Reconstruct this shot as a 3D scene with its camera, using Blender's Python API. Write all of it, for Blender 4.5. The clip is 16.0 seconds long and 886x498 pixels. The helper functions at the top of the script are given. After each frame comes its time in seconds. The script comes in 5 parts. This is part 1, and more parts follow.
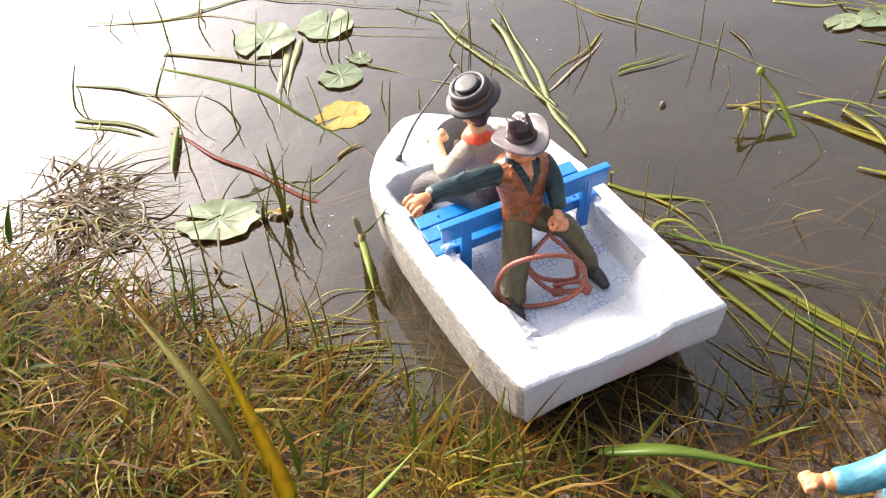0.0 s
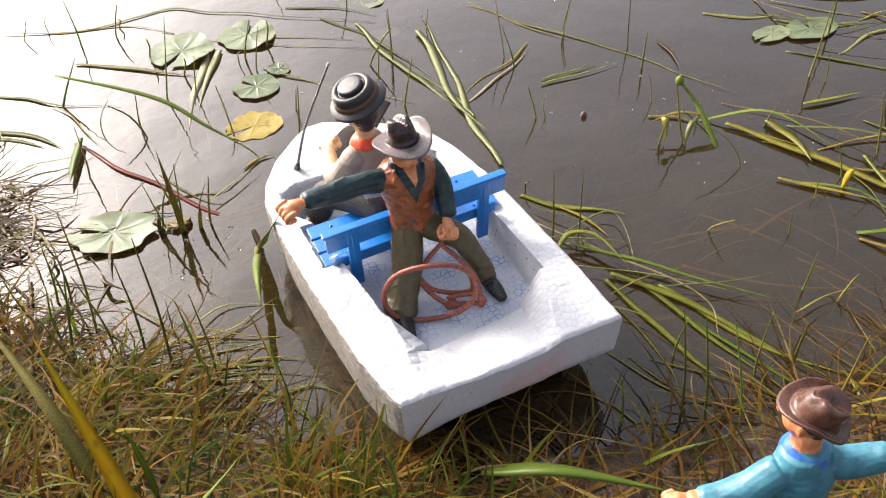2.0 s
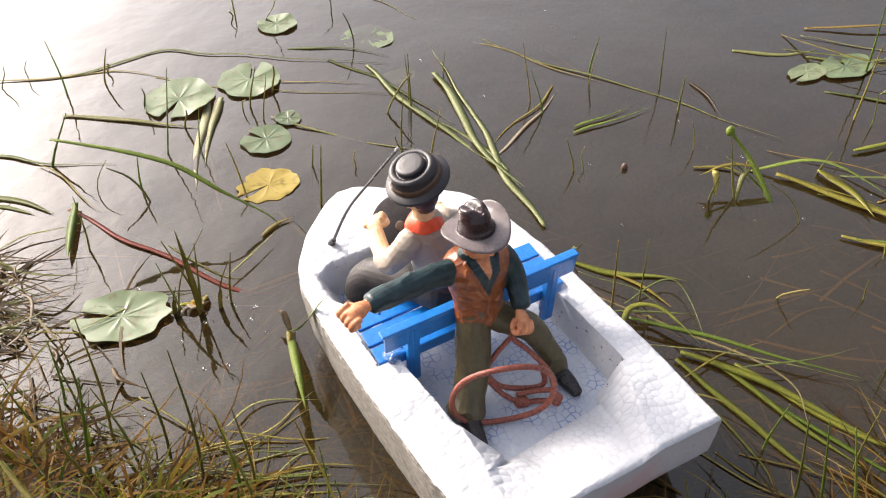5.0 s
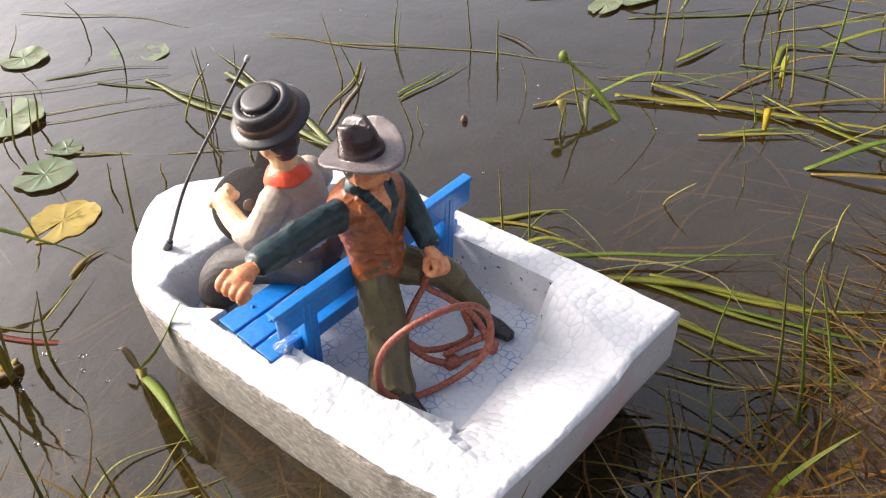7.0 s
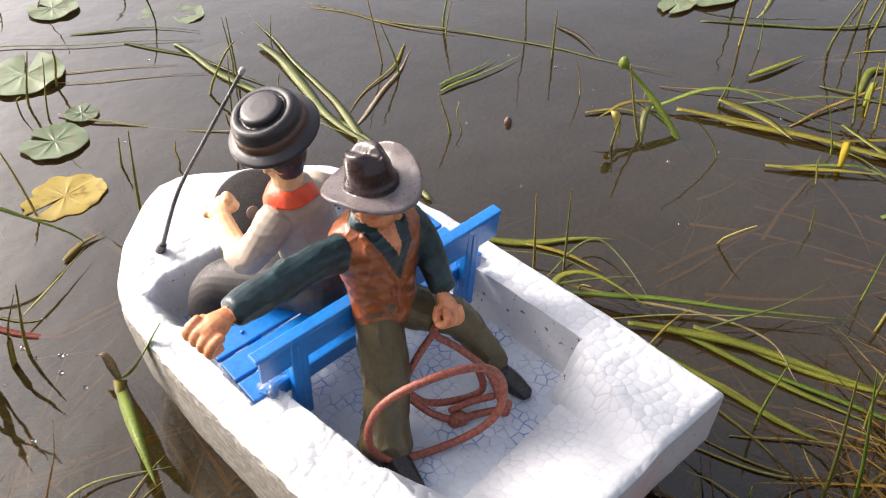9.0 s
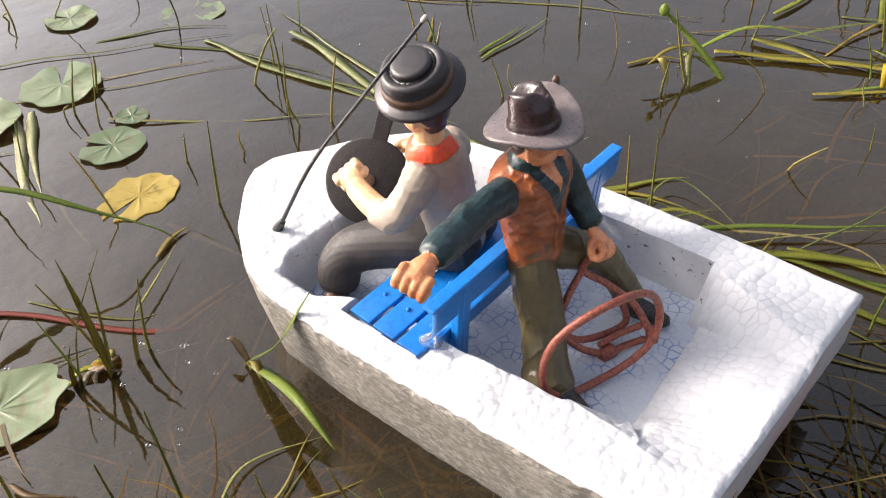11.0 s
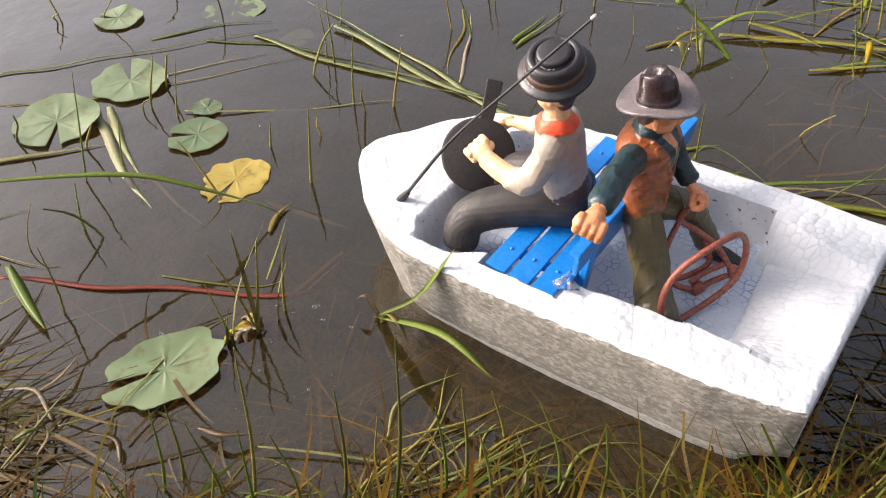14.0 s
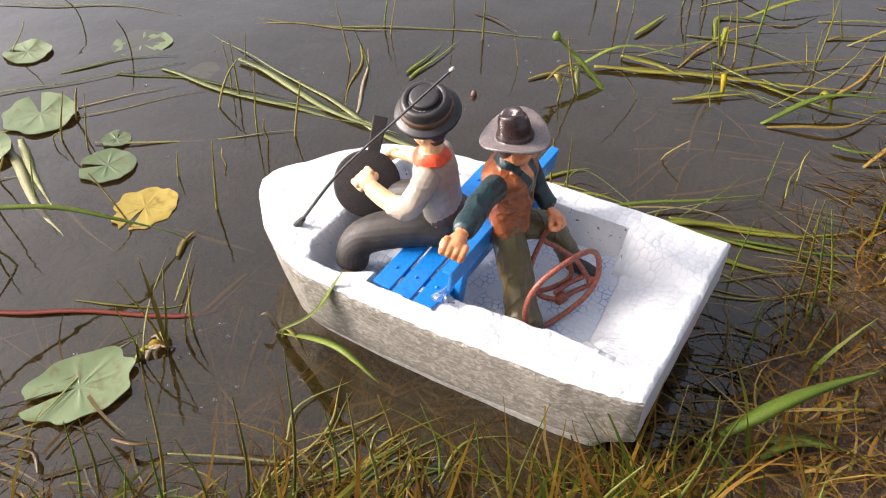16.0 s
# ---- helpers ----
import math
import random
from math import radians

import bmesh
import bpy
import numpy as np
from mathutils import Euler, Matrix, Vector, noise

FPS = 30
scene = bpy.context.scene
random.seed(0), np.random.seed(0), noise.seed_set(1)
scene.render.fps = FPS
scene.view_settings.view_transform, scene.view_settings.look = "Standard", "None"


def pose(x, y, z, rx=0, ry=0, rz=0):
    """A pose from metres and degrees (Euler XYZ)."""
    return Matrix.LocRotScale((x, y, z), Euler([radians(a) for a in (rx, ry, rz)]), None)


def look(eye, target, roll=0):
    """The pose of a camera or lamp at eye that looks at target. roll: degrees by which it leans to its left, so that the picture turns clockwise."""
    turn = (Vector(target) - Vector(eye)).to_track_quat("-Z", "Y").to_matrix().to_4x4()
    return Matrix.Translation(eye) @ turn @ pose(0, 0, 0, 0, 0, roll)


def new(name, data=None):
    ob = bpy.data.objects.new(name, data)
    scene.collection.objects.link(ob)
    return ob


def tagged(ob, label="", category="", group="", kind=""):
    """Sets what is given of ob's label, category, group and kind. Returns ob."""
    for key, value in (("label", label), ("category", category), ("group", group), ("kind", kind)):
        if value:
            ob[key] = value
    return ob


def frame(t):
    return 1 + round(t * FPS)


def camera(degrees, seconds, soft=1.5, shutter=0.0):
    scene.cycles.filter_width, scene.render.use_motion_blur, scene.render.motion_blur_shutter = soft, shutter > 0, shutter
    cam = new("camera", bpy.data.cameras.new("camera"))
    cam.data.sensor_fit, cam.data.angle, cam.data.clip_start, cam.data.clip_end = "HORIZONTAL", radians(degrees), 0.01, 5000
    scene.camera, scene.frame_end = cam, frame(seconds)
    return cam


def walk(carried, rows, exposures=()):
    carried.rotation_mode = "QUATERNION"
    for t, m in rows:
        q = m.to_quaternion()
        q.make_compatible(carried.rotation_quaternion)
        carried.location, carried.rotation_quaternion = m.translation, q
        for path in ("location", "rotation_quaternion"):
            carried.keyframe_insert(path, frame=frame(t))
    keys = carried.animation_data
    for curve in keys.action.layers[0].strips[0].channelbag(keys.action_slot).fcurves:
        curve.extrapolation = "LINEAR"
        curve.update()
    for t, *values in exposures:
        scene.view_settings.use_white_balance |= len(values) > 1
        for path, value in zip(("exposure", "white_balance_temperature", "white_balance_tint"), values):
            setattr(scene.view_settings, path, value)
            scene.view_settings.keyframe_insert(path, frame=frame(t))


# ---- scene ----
from mathutils.bvhtree import BVHTree

cam = camera(54.2, 16.0, 1.1)
PATH = [
    (0, (-0.179, -0.323, 0.38), (0.382, 0.986, -1.024), -2.7),
    (0.5, (-0.166, -0.326, 0.373), (0.417, 0.999, -1.007), -3.2),
    (1, (-0.145, -0.325, 0.359), (0.477, 0.991, -1.012), -3.1),
    (1.5, (-0.139, -0.321, 0.361), (0.49, 0.996, -1.006), -2.5),
    (2, (-0.131, -0.335, 0.358), (0.483, 0.994, -1.004), -1.7),
    (2.5, (-0.113, -0.36, 0.367), (0.46, 1.008, -0.975), -0.5),
    (3, (-0.105, -0.373, 0.371), (0.421, 1.01, -0.975), 0.3),
    (3.5, (-0.111, -0.361, 0.36), (0.398, 1.023, -0.991), -0.2),
    (4, (-0.122, -0.337, 0.368), (0.384, 1.032, -0.999), -3.8),
    (4.2, (-0.123, -0.32, 0.373), (0.378, 1.046, -1.0), -3.1),
    (6.3, (-0.194, -0.205, 0.292), (0.919, 0.847, -0.994), -0.9),
    (6.5, (-0.176, -0.218, 0.284), (0.917, 0.883, -0.977), -4.2),
    (7, (-0.169, -0.214, 0.274), (0.967, 0.855, -0.978), -2.3),
    (7.5, (-0.167, -0.207, 0.271), (0.98, 0.834, -0.995), -0.5),
    (8, (-0.154, -0.202, 0.268), (0.964, 0.861, -1.006), -0.1),
    (8.5, (-0.137, -0.196, 0.268), (0.942, 0.884, -1.024), -0.4),
    (9, (-0.128, -0.186, 0.269), (0.899, 0.914, -1.048), 1.0),
    (9.5, (-0.156, -0.17, 0.27), (0.891, 0.896, -1.059), -1.0),
    (9.7, (-0.161, -0.168, 0.268), (0.881, 0.895, -1.067), -2.5),
    (12, (-0.192, -0.133, 0.255), (0.915, 0.868, -1.078), -2.2),
    (12.5, (-0.159, -0.126, 0.239), (0.917, 0.872, -1.12), -2.4),
    (13, (-0.132, -0.13, 0.247), (0.905, 0.901, -1.117), -0.8),
    (13.5, (-0.194, -0.122, 0.248), (0.896, 0.865, -1.108), -4.4),
    (14, (-0.27, -0.122, 0.294), (0.913, 0.752, -1.062), -1.0),
    (14.5, (-0.293, -0.144, 0.334), (0.962, 0.661, -0.999), 0.3),
    (15, (-0.3, -0.158, 0.332), (0.996, 0.598, -0.991), 0.9),
    (15.5, (-0.289, -0.159, 0.324), (1.013, 0.572, -1.006), 1.2),
    (16, (-0.286, -0.153, 0.326), (1.01, 0.587, -1.006), 2.2),
]
walk(cam, [(t, look(eye, target, roll)) for t, eye, target, roll in PATH], exposures=[(0.0, 1.92, 6500, 15), (0.7, 1.75, 6500, 15), (1.5, 1.55, 6500, 15), (2.5, 1.4, 6500, 15), (4.5, 1.36, 6500, 15), (9.7, 1.36, 6500, 15), (12.0, 1.26, 6500, 15), (13.2, 1.26, 6500, 15), (14.5, 1.34, 6500, 15), (16.0, 1.42, 6500, 15)])

# ---- world and sun ----
SUN_AZ, SUN_EL = -26.0, 30.0
world = bpy.data.worlds.new("world")
scene.world = world
world.use_nodes = True
wn = world.node_tree.nodes
sky = wn.new("ShaderNodeTexSky")
sky.sky_type = 'NISHITA'
sky.sun_disc = False
sky.sun_elevation = radians(SUN_EL)
sky.sun_rotation = radians(SUN_AZ)
sky.dust_density = 8.0
sky.air_density = 1.0
haze = wn.new("ShaderNodeHueSaturation")
haze.inputs["Saturation"].default_value = 0.48
world.node_tree.links.new(sky.outputs[0], haze.inputs["Color"])
world.node_tree.links.new(haze.outputs[0], wn["Background"].inputs[0])
wn["Background"].inputs[1].default_value = 0.13
sun_data = bpy.data.lights.new("sun", 'SUN')
sun_data.energy, sun_data.angle, sun_data.color = 1.75, radians(12), (1.0, 0.90, 0.78)
sun = new("sun", sun_data)
sun.matrix_world = look((10 * math.sin(radians(SUN_AZ)) * math.cos(radians(SUN_EL)),
                         10 * math.cos(radians(SUN_AZ)) * math.cos(radians(SUN_EL)),
                         10 * math.sin(radians(SUN_EL))), (0, 0, 0))


# ---- materials ----
def mat(name, rough=0.5, metal=0.0):
    m = bpy.data.materials.new(name)
    m.use_nodes = True
    b = m.node_tree.nodes["Principled BSDF"]
    b.inputs["Roughness"].default_value, b.inputs["Metallic"].default_value = rough, metal
    return m, m.node_tree.nodes, m.node_tree.links, b


def coords(nt, links, kind="Object"):
    return nt.new("ShaderNodeTexCoord").outputs[kind]


def noise_tex(nt, links, vec, scale, detail=4.0, rough=0.55):
    n = nt.new("ShaderNodeTexNoise")
    n.inputs["Scale"].default_value, n.inputs["Detail"].default_value, n.inputs["Roughness"].default_value = scale, detail, rough
    links.new(vec, n.inputs["Vector"])
    return n.outputs["Fac"]


def ramp(nt, links, fac, stops):
    r = nt.new("ShaderNodeValToRGB")
    e = r.color_ramp.elements
    while len(e) < len(stops):
        e.new(0.5)
    for el, (p, c) in zip(e, stops):
        el.position, el.color = p, (*c, 1)
    links.new(fac, r.inputs[0])
    return r.outputs[0]


def mix_col(nt, links, fac, a, b, mode='MIX'):
    m = nt.new("ShaderNodeMix")
    m.data_type, m.blend_type = 'RGBA', mode
    for sock, v in ((m.inputs[0], fac), (m.inputs[6], a), (m.inputs[7], b)):
        if isinstance(v, (int, float)):
            sock.default_value = v
        elif isinstance(v, tuple):
            sock.default_value = (*v, 1)
        else:
            links.new(v, sock)
    return m.outputs[2]


def bump(nt, links, height, bsdf, strength=0.3, dist=0.001):
    b = nt.new("ShaderNodeBump")
    b.inputs["Strength"].default_value, b.inputs["Distance"].default_value = strength, dist
    links.new(height, b.inputs["Height"])
    links.new(b.outputs[0], bsdf.inputs["Normal"])
    return b


def painted(name, base, dark, rough=0.42, scale=260.0, depth=0.0005, coat=0.0):
    """Moulded, hand-painted plastic: two-scale mottling and a soft sculpted relief."""
    m, nt, links, b = mat(name, rough)
    v = coords(nt, links)
    f1 = noise_tex(nt, links, v, scale, 4)
    f2 = noise_tex(nt, links, v, scale * 6, 3)
    c = ramp(nt, links, f1, [(0.32, dark), (0.6, base)])
    c = mix_col(nt, links, ramp(nt, links, f2, [(0.5, (0, 0, 0)), (0.8, (0.3, 0.3, 0.3))]), c, tuple(min(1, x * 1.3 + 0.01) for x in base))
    links.new(c, b.inputs["Base Color"])
    links.new(ramp(nt, links, f2, [(0.3, (rough * 0.75,) * 3), (0.7, (min(1, rough * 1.3),) * 3)]), b.inputs["Roughness"])
    b.inputs["Coat Weight"].default_value = coat
    h = nt.new("ShaderNodeMath")
    h.operation = 'MULTIPLY_ADD'
    links.new(f2, h.inputs[0])
    h.inputs[1].default_value = 0.12
    links.new(f1, h.inputs[2])
    bump(nt, links, h.outputs[0], b, 0.55, depth)
    return m


def foam_material(name, base, line, speck, cell=213.0, rough_relief=0.0, upright=False, rare=0.66, relief=0.0006, blotch=None, dirty=0.47):
    """Expanded bead foam: rounded beads packed in a wavering honeycomb, with fine joints that hold dirt in patches."""
    m, nt, links, b = mat(name, 0.6)
    v = coords(nt, links)

    def vmath(op, first, *rest):
        n = nt.new("ShaderNodeVectorMath")
        n.operation = op
        links.new(first, n.inputs[0])
        for k, q in enumerate(rest):
            if isinstance(q, tuple):
                n.inputs[k + 1].default_value = q
            else:
                links.new(q, n.inputs[k + 1])
        return n.outputs["Value"] if op == 'LENGTH' else n.outputs["Vector"]

    p = v
    for scale, size in ((60, 0.0022), (300, 0.0010)):
        warp = nt.new("ShaderNodeTexNoise")
        warp.inputs["Scale"].default_value = scale
        links.new(v, warp.inputs["Vector"])
        p = vmath('MULTIPLY_ADD', warp.outputs["Color"], (size, size, size), p)
    if upright:
        sp3 = nt.new("ShaderNodeSeparateXYZ")
        links.new(p, sp3.inputs[0])
        run = nt.new("ShaderNodeMath")
        links.new(sp3.outputs[0], run.inputs[0])
        links.new(sp3.outputs[1], run.inputs[1])
        cb = nt.new("ShaderNodeCombineXYZ")
        links.new(run.outputs[0], cb.inputs[0])
        links.new(sp3.outputs[2], cb.inputs[1])
        p = cb.outputs[0]
    p = vmath('MULTIPLY', p, (cell, cell, 0.0))
    beads = nt.new("ShaderNodeTexVoronoi")
    beads.voronoi_dimensions, beads.feature = '2D', 'DISTANCE_TO_EDGE'
    beads.inputs["Scale"].default_value, beads.inputs["Randomness"].default_value = 1.0, 0.82
    links.new(p, beads.inputs["Vector"])
    far = beads.outputs["Distance"]
    edge = ramp(nt, links, far, [(0.0, (0.0, 0.0, 0.0)), (0.05, (0.5, 0.5, 0.5)), (0.13, (1, 1, 1))])
    domes = nt.new("ShaderNodeTexVoronoi")
    domes.voronoi_dimensions = '2D'
    domes.inputs["Scale"].default_value, domes.inputs["Randomness"].default_value = 1.0, 0.82
    links.new(p, domes.inputs["Vector"])
    big = noise_tex(nt, links, v, 45, 4)
    fine = noise_tex(nt, links, v, 900, 3)
    patch = ramp(nt, links, noise_tex(nt, links, v, 75, 3), [(dirty, (0, 0, 0)), (dirty + 0.21, (1, 1, 1))])
    joint = mix_col(nt, links, patch, tuple(0.95 * q for q in base), line)
    c = mix_col(nt, links, edge, joint, base)
    sp = ramp(nt, links, noise_tex(nt, links, v, 420, 3), [(rare, (0, 0, 0)), (rare + 0.05, (1, 1, 1))])
    c = mix_col(nt, links, sp, c, speck)
    c = mix_col(nt, links, ramp(nt, links, big, [(0.35, (0.3, 0.3, 0.3)), (0.6, (0, 0, 0))]), c, tuple(0.85 * x for x in base))
    if blotch:
        smear = ramp(nt, links, noise_tex(nt, links, v, 26, 3), [(0.54, (0, 0, 0)), (0.64, (0.55, 0.55, 0.55))])
        c = mix_col(nt, links, smear, c, blotch)
    links.new(c, b.inputs["Base Color"])
    h = nt.new("ShaderNodeMath")
    h.operation = 'MULTIPLY_ADD'
    links.new(fine, h.inputs[0])
    h.inputs[1].default_value = 0.25 + rough_relief
    links.new(ramp(nt, links, domes.outputs["Distance"], [(0.0, (1, 1, 1)), (0.2, (0.95, 0.95, 0.95)), (0.4, (0.78, 0.78, 0.78)), (0.6, (0.42, 0.42, 0.42)), (0.85, (0.0, 0.0, 0.0))]), h.inputs[2])
    bump(nt, links, h.outputs[0], b, 0.6 + rough_relief * 0.1, relief)
    b.inputs["Specular IOR Level"].default_value = 0.35
    return m


def cut_foam(name, base, dirt, rare=0.63):
    """The sawn side of the foam: greyed, finely torn, with streaks along the cut and a few dark pits."""
    m, nt, links, b = mat(name, 0.7)
    v = coords(nt, links)
    mp = nt.new("ShaderNodeMapping")
    mp.inputs["Scale"].default_value = (0.8, 0.6, 1.35)
    links.new(v, mp.inputs["Vector"])
    f1 = noise_tex(nt, links, mp.outputs[0], 75, 5)
    f2 = noise_tex(nt, links, mp.outputs[0], 400, 5, 0.7)
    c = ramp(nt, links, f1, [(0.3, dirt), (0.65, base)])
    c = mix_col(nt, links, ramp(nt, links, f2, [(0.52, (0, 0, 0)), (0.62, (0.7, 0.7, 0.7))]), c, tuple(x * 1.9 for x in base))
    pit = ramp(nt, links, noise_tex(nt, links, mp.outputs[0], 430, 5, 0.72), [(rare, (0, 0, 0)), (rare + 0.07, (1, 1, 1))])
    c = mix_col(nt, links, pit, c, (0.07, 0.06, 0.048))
    links.new(c, b.inputs["Base Color"])
    chips = nt.new("ShaderNodeTexVoronoi")
    chips.inputs["Scale"].default_value = 900
    warp = nt.new("ShaderNodeMapping")
    warp.inputs["Scale"].default_value, warp.inputs["Rotation"].default_value = (0.55, 0.55, 1.0), (0.5, 0.4, 0.3)
    links.new(v, warp.inputs["Vector"])
    links.new(warp.outputs[0], chips.inputs["Vector"])
    tone = nt.new("ShaderNodeSeparateColor")
    links.new(chips.outputs["Color"], tone.inputs[0])
    flake = ramp(nt, links, tone.outputs[0], [(0.55, (0, 0, 0)), (0.95, (0.6, 0.6, 0.6))])
    c = mix_col(nt, links, flake, c, tuple(x * 1.6 for x in base))
    links.new(c, b.inputs["Base Color"])
    hgt = nt.new("ShaderNodeMath")
    hgt.operation = 'MULTIPLY_ADD'
    links.new(tone.outputs[0], hgt.inputs[0])
    hgt.inputs[1].default_value = 0.5
    links.new(f2, hgt.inputs[2])
    bump(nt, links, hgt.outputs[0], b, 0.8, 0.0010)
    return m


def leaf_material(name, stops, rough=0.4, island=True, streak=True, trans=0.3, gloss=0.25):
    """Grass and reed leaf: colour varies from leaf to leaf, with veins along it, and lets light through."""
    m, nt, links, b = mat(name, rough)
    if island:
        rnd = nt.new("ShaderNodeNewGeometry").outputs["Random Per Island"]
    else:
        rnd = nt.new("ShaderNodeObjectInfo").outputs["Random"]
    v = coords(nt, links)
    n1 = noise_tex(nt, links, v, 60, 4)
    add = nt.new("ShaderNodeMath")
    add.operation = 'MULTIPLY_ADD'
    links.new(n1, add.inputs[0])
    add.inputs[1].default_value = 0.5
    links.new(rnd, add.inputs[2])
    sub = nt.new("ShaderNodeMath")
    sub.operation = 'SUBTRACT'
    links.new(add.outputs[0], sub.inputs[0])
    sub.inputs[1].default_value = 0.25
    if island:
        wide = nt.new("ShaderNodeMath")
        wide.operation = 'MULTIPLY_ADD'
        links.new(noise_tex(nt, links, v, 22, 3), wide.inputs[0])
        wide.inputs[1].default_value = 0.9
        wide.inputs[2].default_value = -0.45
        both = nt.new("ShaderNodeMath")
        links.new(sub.outputs[0], both.inputs[0])
        links.new(wide.outputs[0], both.inputs[1])
        sub = both
    c = ramp(nt, links, sub.outputs[0], stops)
    n2 = noise_tex(nt, links, v, 1400, 2)
    if streak:
        c = mix_col(nt, links, ramp(nt, links, n2, [(0.4, (0.45, 0.45, 0.45)), (0.6, (0, 0, 0))]), c, (0.09, 0.07, 0.02))
    else:
        stain = ramp(nt, links, noise_tex(nt, links, v, 170, 4), [(0.55, (0, 0, 0)), (0.72, (0.6, 0.6, 0.6))])
        c = mix_col(nt, links, stain, c, (0.12, 0.085, 0.03))
    links.new(c, b.inputs["Base Color"])
    b.inputs["Specular IOR Level"].default_value = gloss
    tr = nt.new("ShaderNodeBsdfTranslucent")
    links.new(c, tr.inputs["Color"])
    mx = nt.new("ShaderNodeMixShader")
    mx.inputs[0].default_value = trans
    links.new(b.outputs[0], mx.inputs[1])
    links.new(tr.outputs[0], mx.inputs[2])
    links.new(mx.outputs[0], nt["Material Output"].inputs["Surface"])
    bump(nt, links, n2, b, 0.25, 0.0003)
    return m


FOAM = foam_material("bead foam", (0.53, 0.545, 0.57), (0.39, 0.405, 0.435), (0.49, 0.505, 0.53), 285, relief=0.0007)
# base tinted duller and bluer than the deck foam, as painted shade; joints inked
FOAM_FLOOR = foam_material("inked shade-tinted foam floor", (0.48, 0.525, 0.59), (0.012, 0.11, 0.40), (0.2, 0.34, 0.5), 275, 0.0, False, 0.685, 0.0005, None, 0.43)
FOAM_WALL = foam_material("foam wall", (0.52, 0.525, 0.545), (0.46, 0.47, 0.49), (0.06, 0.06, 0.07), 213, 0.4, True, 0.65, 0.0003)
FOAM_EDGE = cut_foam("smooth foam edge", (0.46, 0.445, 0.42), (0.34, 0.325, 0.3), 0.72)
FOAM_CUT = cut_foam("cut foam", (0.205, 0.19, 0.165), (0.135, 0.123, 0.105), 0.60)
FOAM_STERN = foam_material("stern foam", (0.56, 0.535, 0.545), (0.5, 0.48, 0.485), (0.10, 0.10, 0.11), 213, 0.9, True, 0.70, 0.0004, (0.6, 0.36, 0.34))
BLUE = painted("blue plastic", (0.004, 0.17, 0.52), (0.003, 0.125, 0.42), 0.33, 500, 0.0001, 0.2)
SKIN = painted("flesh paint", (0.70, 0.29, 0.13), (0.42, 0.13, 0.05), 0.42)
SKIN_PALE = painted("pale flesh paint", (0.78, 0.5, 0.27), (0.6, 0.34, 0.16), 0.45)
VEST = painted("russet paint", (0.27, 0.075, 0.016), (0.14, 0.033, 0.009), 0.34)
GREEN_SHIRT = painted("dark green paint", (0.009, 0.032, 0.036), (0.005, 0.015, 0.019), 0.42)
OLIVE = painted("olive paint", (0.085, 0.066, 0.026), (0.058, 0.045, 0.018), 0.42)
BLACK_BOOT = painted("black paint", (0.02, 0.018, 0.018), (0.01, 0.01, 0.01), 0.3)
HAT_BROWN = painted("dark brown hat paint", (0.034, 0.017, 0.018), (0.014, 0.008, 0.009), 0.3, 140, 0.0003)
BRIM = painted("purple-brown brim paint", (0.18, 0.15, 0.148), (0.11, 0.09, 0.09), 0.32, 160, 0.0003)
HAT_GREY = painted("charcoal hat paint", (0.022, 0.019, 0.022), (0.012, 0.011, 0.012), 0.42, 160, 0.0003)
BAND = painted("brown band paint", (0.09, 0.045, 0.025), (0.05, 0.025, 0.015), 0.45)
HAIR = painted("hair paint", (0.06, 0.03, 0.02), (0.03, 0.016, 0.012), 0.45)
SHIRT = painted("off-white paint", (0.36, 0.30, 0.24), (0.30, 0.25, 0.205), 0.6)
SCARF = painted("orange-red paint", (0.75, 0.09, 0.025), (0.55, 0.05, 0.015), 0.45)
CHARCOAL = painted("charcoal paint", (0.036, 0.030, 0.028), (0.018, 0.015, 0.014), 0.6, 180, 0.0003)
TEAL = painted("teal paint", (0.05, 0.2, 0.26), (0.025, 0.12, 0.17), 0.45)
COLLAR = painted("bright blue paint", (0.02, 0.12, 0.45), (0.015, 0.09, 0.36), 0.4)
ROPE = painted("brick-red cord", (0.30, 0.085, 0.05), (0.13, 0.03, 0.022), 0.45, 900, 0.0004)
BANJO = painted("black card", (0.022, 0.017, 0.016), (0.014, 0.011, 0.011), 0.75)
ROD = painted("black rod", (0.010, 0.010, 0.011), (0.006, 0.006, 0.006), 0.4)

REED = leaf_material("reed leaf", [(0.1, (0.12, 0.16, 0.035)), (0.45, (0.22, 0.25, 0.06)), (0.8, (0.31, 0.30, 0.10)), (1.0, (0.34, 0.27, 0.12))], 0.38, False, True, 0.42, 0.5)
REED_SUN = leaf_material("sunlit reed leaf", [(0.0, (0.17, 0.21, 0.025)), (0.45, (0.28, 0.29, 0.035)), (0.8, (0.38, 0.33, 0.05)), (1.0, (0.44, 0.33, 0.06))], 0.4, False, True, 0.45, 0.4)
REED_PALE = leaf_material("pale reed leaf", [(0.0, (0.24, 0.29, 0.10)), (0.5, (0.34, 0.37, 0.16)), (1.0, (0.42, 0.40, 0.22))], 0.42, False, True, 0.4, 0.4)
REED_GREEN = leaf_material("fresh green leaf", [(0.0, (0.10, 0.17, 0.02)), (1.0, (0.22, 0.30, 0.05))], 0.35, False, True, 0.4)
REED_GOLD = leaf_material("golden leaf", [(0.0, (0.15, 0.11, 0.018)), (0.5, (0.22, 0.18, 0.03)), (1.0, (0.27, 0.23, 0.06))], 0.45, False)
